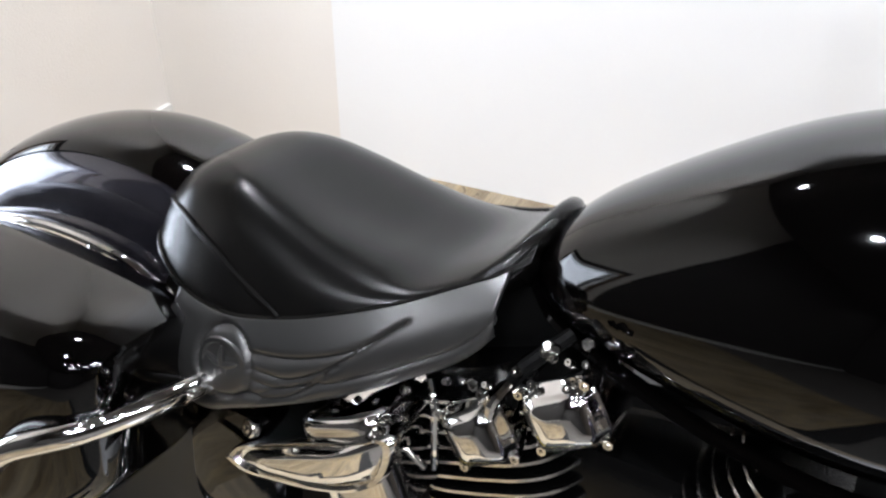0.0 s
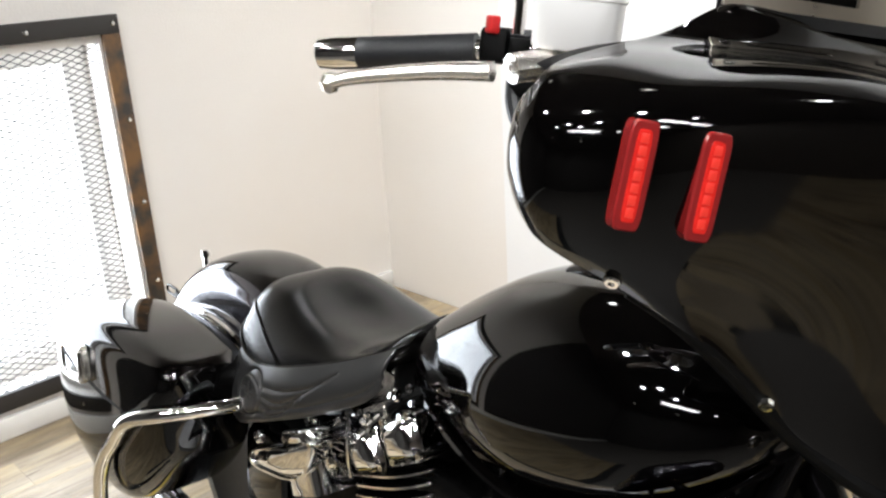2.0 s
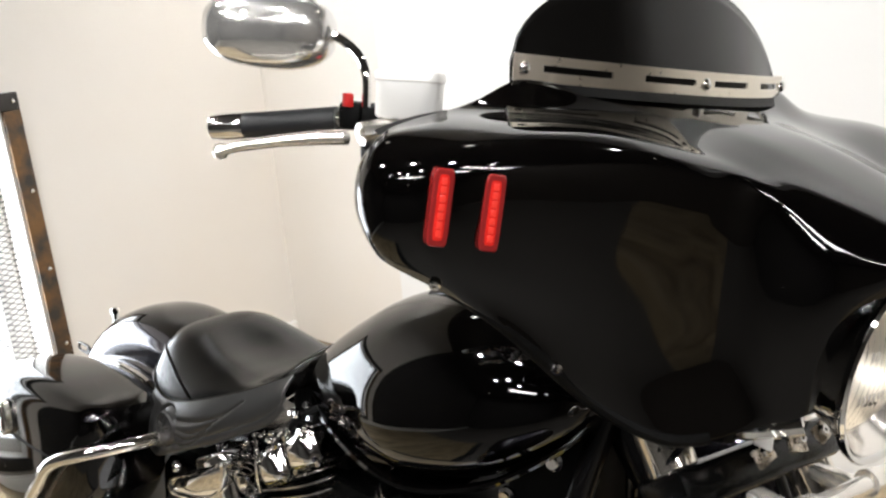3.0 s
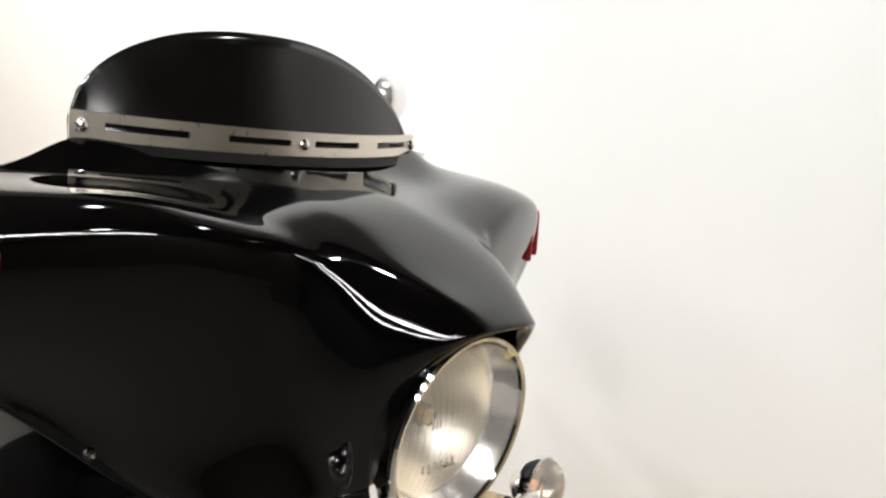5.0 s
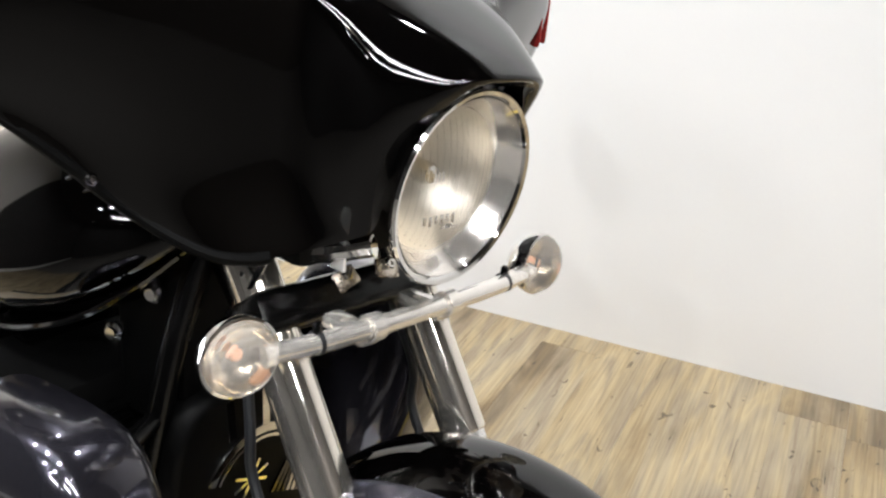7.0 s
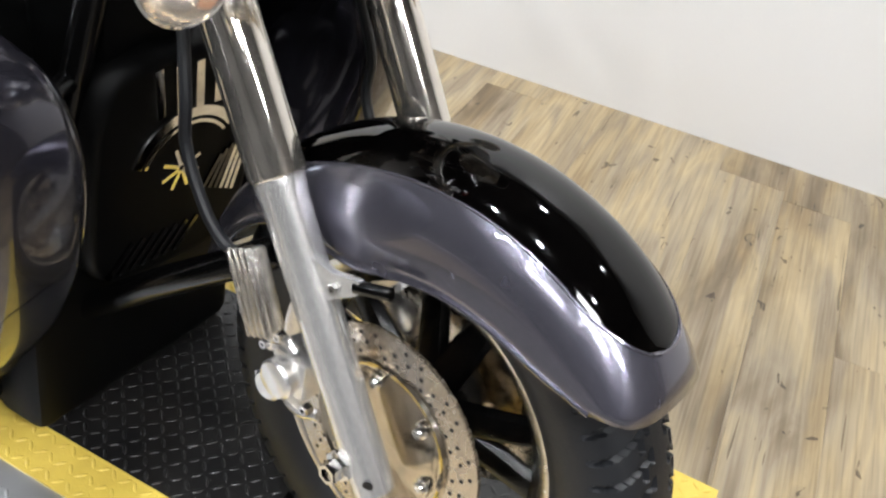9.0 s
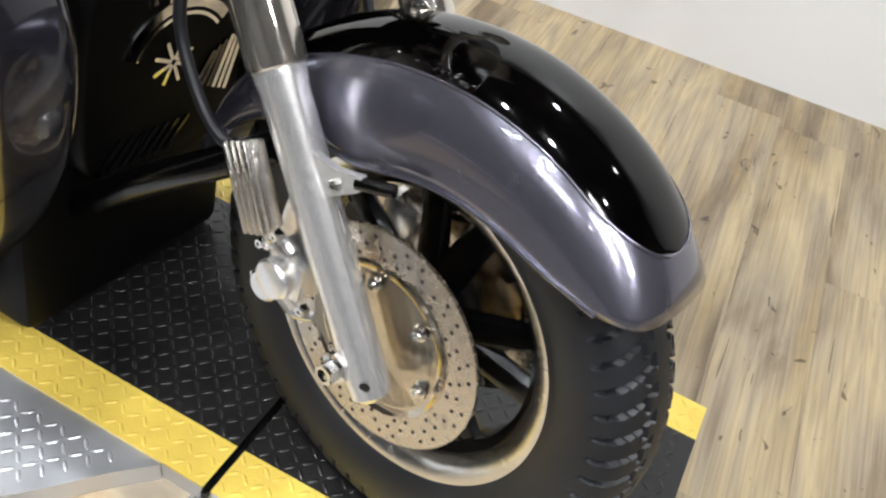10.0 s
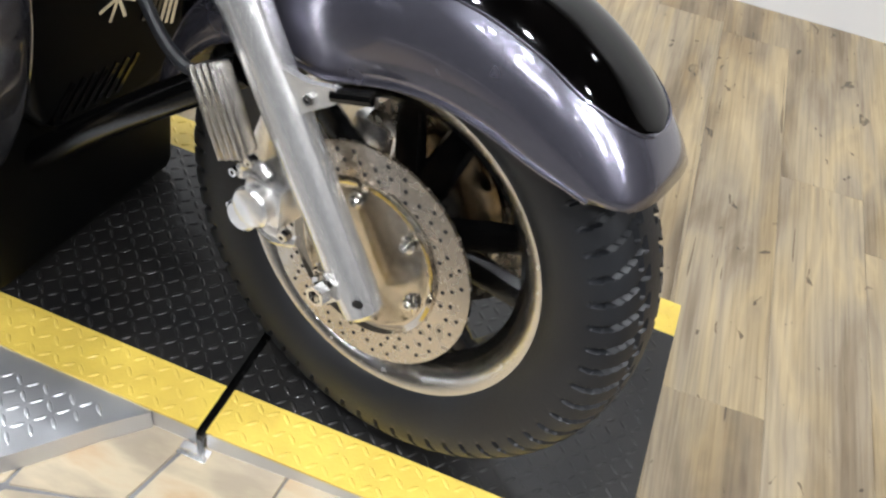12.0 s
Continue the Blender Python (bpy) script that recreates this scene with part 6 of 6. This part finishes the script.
    for p in ((-0.517, -0.074, 0.802), (-0.602, -0.076, 0.719)):
        part("frame_bolt", lathe([(0, 0.015), (0.006, 0.015), (0.008, 0.009), (0.014, 0.009), (0.014, 0)], p, (0.15, -1, 0), 16), CHROME, eng, "chrome frame bolt")
    frame_bm = bmesh.new()
    for side in (-1, 1):
        add_tube(frame_bm, [(-0.44, side * 0.03, 0.93), (-0.48, side * 0.07, 0.75), (-0.53, side * 0.11, 0.45), (-0.60, side * 0.13, 0.22), (-0.75, side * 0.14, 0.15), (-1.4, side * 0.14, 0.15)], 0.019, 12, 50)
        add_tube(frame_bm, [(-0.46, side * 0.04, 0.86), (-0.75, side * 0.06, 0.72), (-1.1, side * 0.09, 0.66), (-1.5, side * 0.11, 0.52)], 0.017, 10, 30)
    add_lathe(frame_bm, [(-0.11, 0), (-0.11, 0.035), (0.11, 0.035), (0.11, 0)], (-0.46, 0, 0.88), FORK_UP, 24)
    part("frame", frame_bm, BLACK_METAL, BIKE, "black tubular frame")
    guard = bmesh.new()
    for side in (-1, 1):
        add_tube(guard, [(-0.50, side * 0.10, 0.62), (-0.46, side * 0.24, 0.60), (-0.44, side * 0.34, 0.52), (-0.46, side * 0.35, 0.40), (-0.52, side * 0.26, 0.28), (-0.56, side * 0.12, 0.24)], 0.015, 12, 40)
    part("engine_guard", guard, BLACK_METAL, BIKE, "black engine guard bar")
    part("lower_bar", tube([(-0.68, -0.04, 0.11), (-0.50, -0.06, 0.26), (-0.37, -0.085, 0.375), (-0.262, -0.085, 0.458), (-0.19, -0.07, 0.51)], 0.021, 12, 14), BLACK_METAL, BIKE, "thick black lower bar")
    # mostly hidden footboards and bottom plate, added to keep light off the deck
    for side in (-1, 1):
        board = part("footboard", box((-1.16, side * 0.25 - 0.085, 0.175), (-0.70, side * 0.25 + 0.085, 0.20), 0.012), BLACK_METAL, BIKE, "black footboard with a rubber pad")
        part("pad", box((-1.14, side * 0.25 - 0.07, 0.201), (-0.72, side * 0.25 + 0.07, 0.209), 0.004), RUBBER, board)
    part("crankcase_guard", box((-1.42, -0.15, 0.10), (-0.60, 0.15, 0.16), 0.02), BLACK_METAL, BIKE, "black plate under the crankcase, added to shade the deck")
    # second added black block, standing for shade low under the bike
    part("lower_shroud", box((-0.62, -0.16, 0.05), (-0.52, 0.26, 0.33), 0.02), BLACK_PLASTIC, eng, "matt black filler that hides the deck under the engine")
    cooler = part("oil_cooler", box((-0.64, -0.11, 0.28), (-0.60, 0.11, 0.62), 0.006), BLACK_METAL, BIKE, "black finned oil cooler")
    for k in range(16):
        part("cooler_fin", box((-0.599, -0.10, 0.295 + 0.02 * k), (-0.59, 0.10, 0.299 + 0.02 * k)), BLACK_METAL, cooler)
    for side in (-1, 1):
        secs = []
        for i in range(25):
            f = i / 24
            z = 0.36 + 0.435 * f
            g = max(0.10, math.sin(math.pi * min(0.05 + 0.95 * f, 0.992)) ** 0.20)
            z -= 0.035
            x0 = ramp(z, [(0.36, -0.36), (0.45, -0.325), (0.6, -0.285), (0.72, -0.27), (0.80, -0.285)])
            hx = 0.165 * g
            hy = 0.085 * g
            secs.append([(x0 - 0.165 + x, side * (0.315 + y), z) for x, y in superloop(0, 0, hx, hy, 4.2, 48)])
        part("leg_shield", add_loft(bmesh.new(), secs), SHADED_PLUM, BIKE, "plum grey lower leg shield with a rounded top, shade in its colour", smooth=60)
    part("splash_plate", box((-0.268, -0.052, 0.262), (-0.262, -0.012, 0.385), 0.0), CAST, BIKE, "grey splash plate", STEER)
    part("exhaust", tube([(-0.80, -0.15, 0.40), (-0.72, -0.19, 0.30), (-0.85, -0.21, 0.22), (-1.2, -0.22, 0.20), (-1.9, -0.23, 0.22), (-2.25, -0.23, 0.24)], lambda t: 0.024 + 0.022 * min(1, max(0, t * 3 - 1.2)), 16, 60), CHROME, BIKE, "chrome exhaust pipe")
    part("side_stand", tube([(-0.75, 0.14, 0.17), (-0.72, 0.2, 0.09), (-0.70, 0.255, 0.040)], 0.014, 10), BLACK_METAL, BIKE, "black side stand")


engine()

# ---- floor coverings ----


def planks():
    """Vinyl oak planks laid crosswise to the lift, with thin joints."""
    rng = random.Random(11)
    width, gap = 0.178, 0.0005
    shared = {}
    x = WEST_X
    rest = []
    while x < EAST_X:
        south = -2.0 if x < -1.18 else -0.52
        y = south + rng.uniform(-1.2, 0)
        while y < 1.9:
            y0, y1 = max(y, south), min(y + 1.22, WALL_Y)
            y += 1.22
            if y1 - y0 < 0.05:
                continue
            pieces = [(x, x + width, y0, y1)]
            if LIFT_X0 < x < LIFT_X1 and y1 > LIFT_Y0 - 0.5 and y0 < LIFT_Y1:
                # the lift and the stone lie here
                pieces = [(x, min(x + width, LIFT_X1 + 2), a, b) for a, b in ((y0, min(y1, -0.6)), (max(y0, LIFT_Y1 - 0.04), y1)) if b - a > 0.03] if x + width <= LIFT_X1 + 0.001 else \
                    [(max(x, LIFT_X1 + 0.001), x + width, y0, y1)] + [(x, LIFT_X1 + 0.001, a, b) for a, b in ((y0, min(y1, -0.6)), (max(y0, LIFT_Y1 - 0.04), y1)) if b - a > 0.03]
            for a, b, c, d in pieces:
                rest.append((a, b, c, d))
        x += width
    for a, b, c, d in rest:
        w, l = b - a - gap, d - c - gap
        key = (round(w, 3), round(l, 3))
        if key not in shared:
            bm = bmesh.new()
            e = 0.0005
            loops = [[(-w / 2, -l / 2), (w / 2, -l / 2), (w / 2, l / 2), (-w / 2, l / 2)]]
            low = [bm.verts.new((p, q, -0.01)) for p, q in loops[0]]
            mid = [bm.verts.new((p, q, -e)) for p, q in loops[0]]
            top = [bm.verts.new((p - math.copysign(e, p), q - math.copysign(e, q), 0)) for p, q in loops[0]]
            grid_faces(bm, [low, mid, top], close_u=True)
            bm.faces.new(top)
            shared[key] = finish(bm, "plank", WOOD, 0)
        ob = new("plank", shared[key])
        ob.parent = FLOOR
        ob.matrix_basis = pose((a + b) / 2, (c + d) / 2, FLOOR_Z)


planks()


def flagstones():
    """Irregular flat stones in front of the lift, with recessed joints."""
    rng = random.Random(5)
    bed = thing("stone_floor", box((-1.9, -0.52, FLOOR_Z - 0.011), (LIFT_X1, LIFT_Y0 + 0.051, FLOOR_Z - 0.004)), material("grout", (0.22, 0.22, 0.23), 0.8, blotch=0.4, blotch_scale=20), "irregular flagstone floor beside the lift", "floor", kind="structure", smooth=0)
    xs = (-1.89, -1.45, -1.02, -0.66, -0.40, -0.236, -0.088, 0.12, LIFT_X1 - 0.002)
    nx, ny = len(xs) - 1, 2
    y0, y1 = -0.517, LIFT_Y0 + 0.05
    pts = {}
    for i in range(nx + 1):
        for j in range(ny + 1):
            jx = 0 if i in (0, nx) else rng.uniform(-0.012, 0.012) - 0.035 * (1 - j)
            jy = 0 if j in (0, ny) else rng.uniform(-0.05, 0.05)
            pts[i, j] = Vector((xs[i] + jx, y0 + (y1 - y0) * j / ny + jy, 0))
    for i in range(nx):
        for j in range(ny):
            corners = [pts[i, j], pts[i + 1, j], pts[i + 1, j + 1], pts[i, j + 1]]
            c = sum(corners, Vector()) / 4
            loop = []
            for k in range(4):
                p, q = corners[k], corners[(k + 1) % 4]
                for f in (0.02, 0.3, 0.65, 0.98):
                    s = p.lerp(q, f)
                    s = s + (c - s).normalized() * (0.003 + 0.004 * noise.noise(s * 18))
                    loop.append(s - c)
            bm = bmesh.new()
            low = [bm.verts.new((p.x, p.y, -0.006)) for p in loop]
            mid = [bm.verts.new((p.x, p.y, -0.002)) for p in loop]
            top = [bm.verts.new((p.x * 0.985, p.y * 0.985, 0)) for p in loop]
            grid_faces(bm, [low, mid, top], close_u=True)
            bm.faces.new(top)
            ob = new("stone", finish(bm, "stone", STONE, 30))
            ob.parent = bed
            ob.matrix_basis = pose(c.x, c.y, FLOOR_Z)


flagstones()
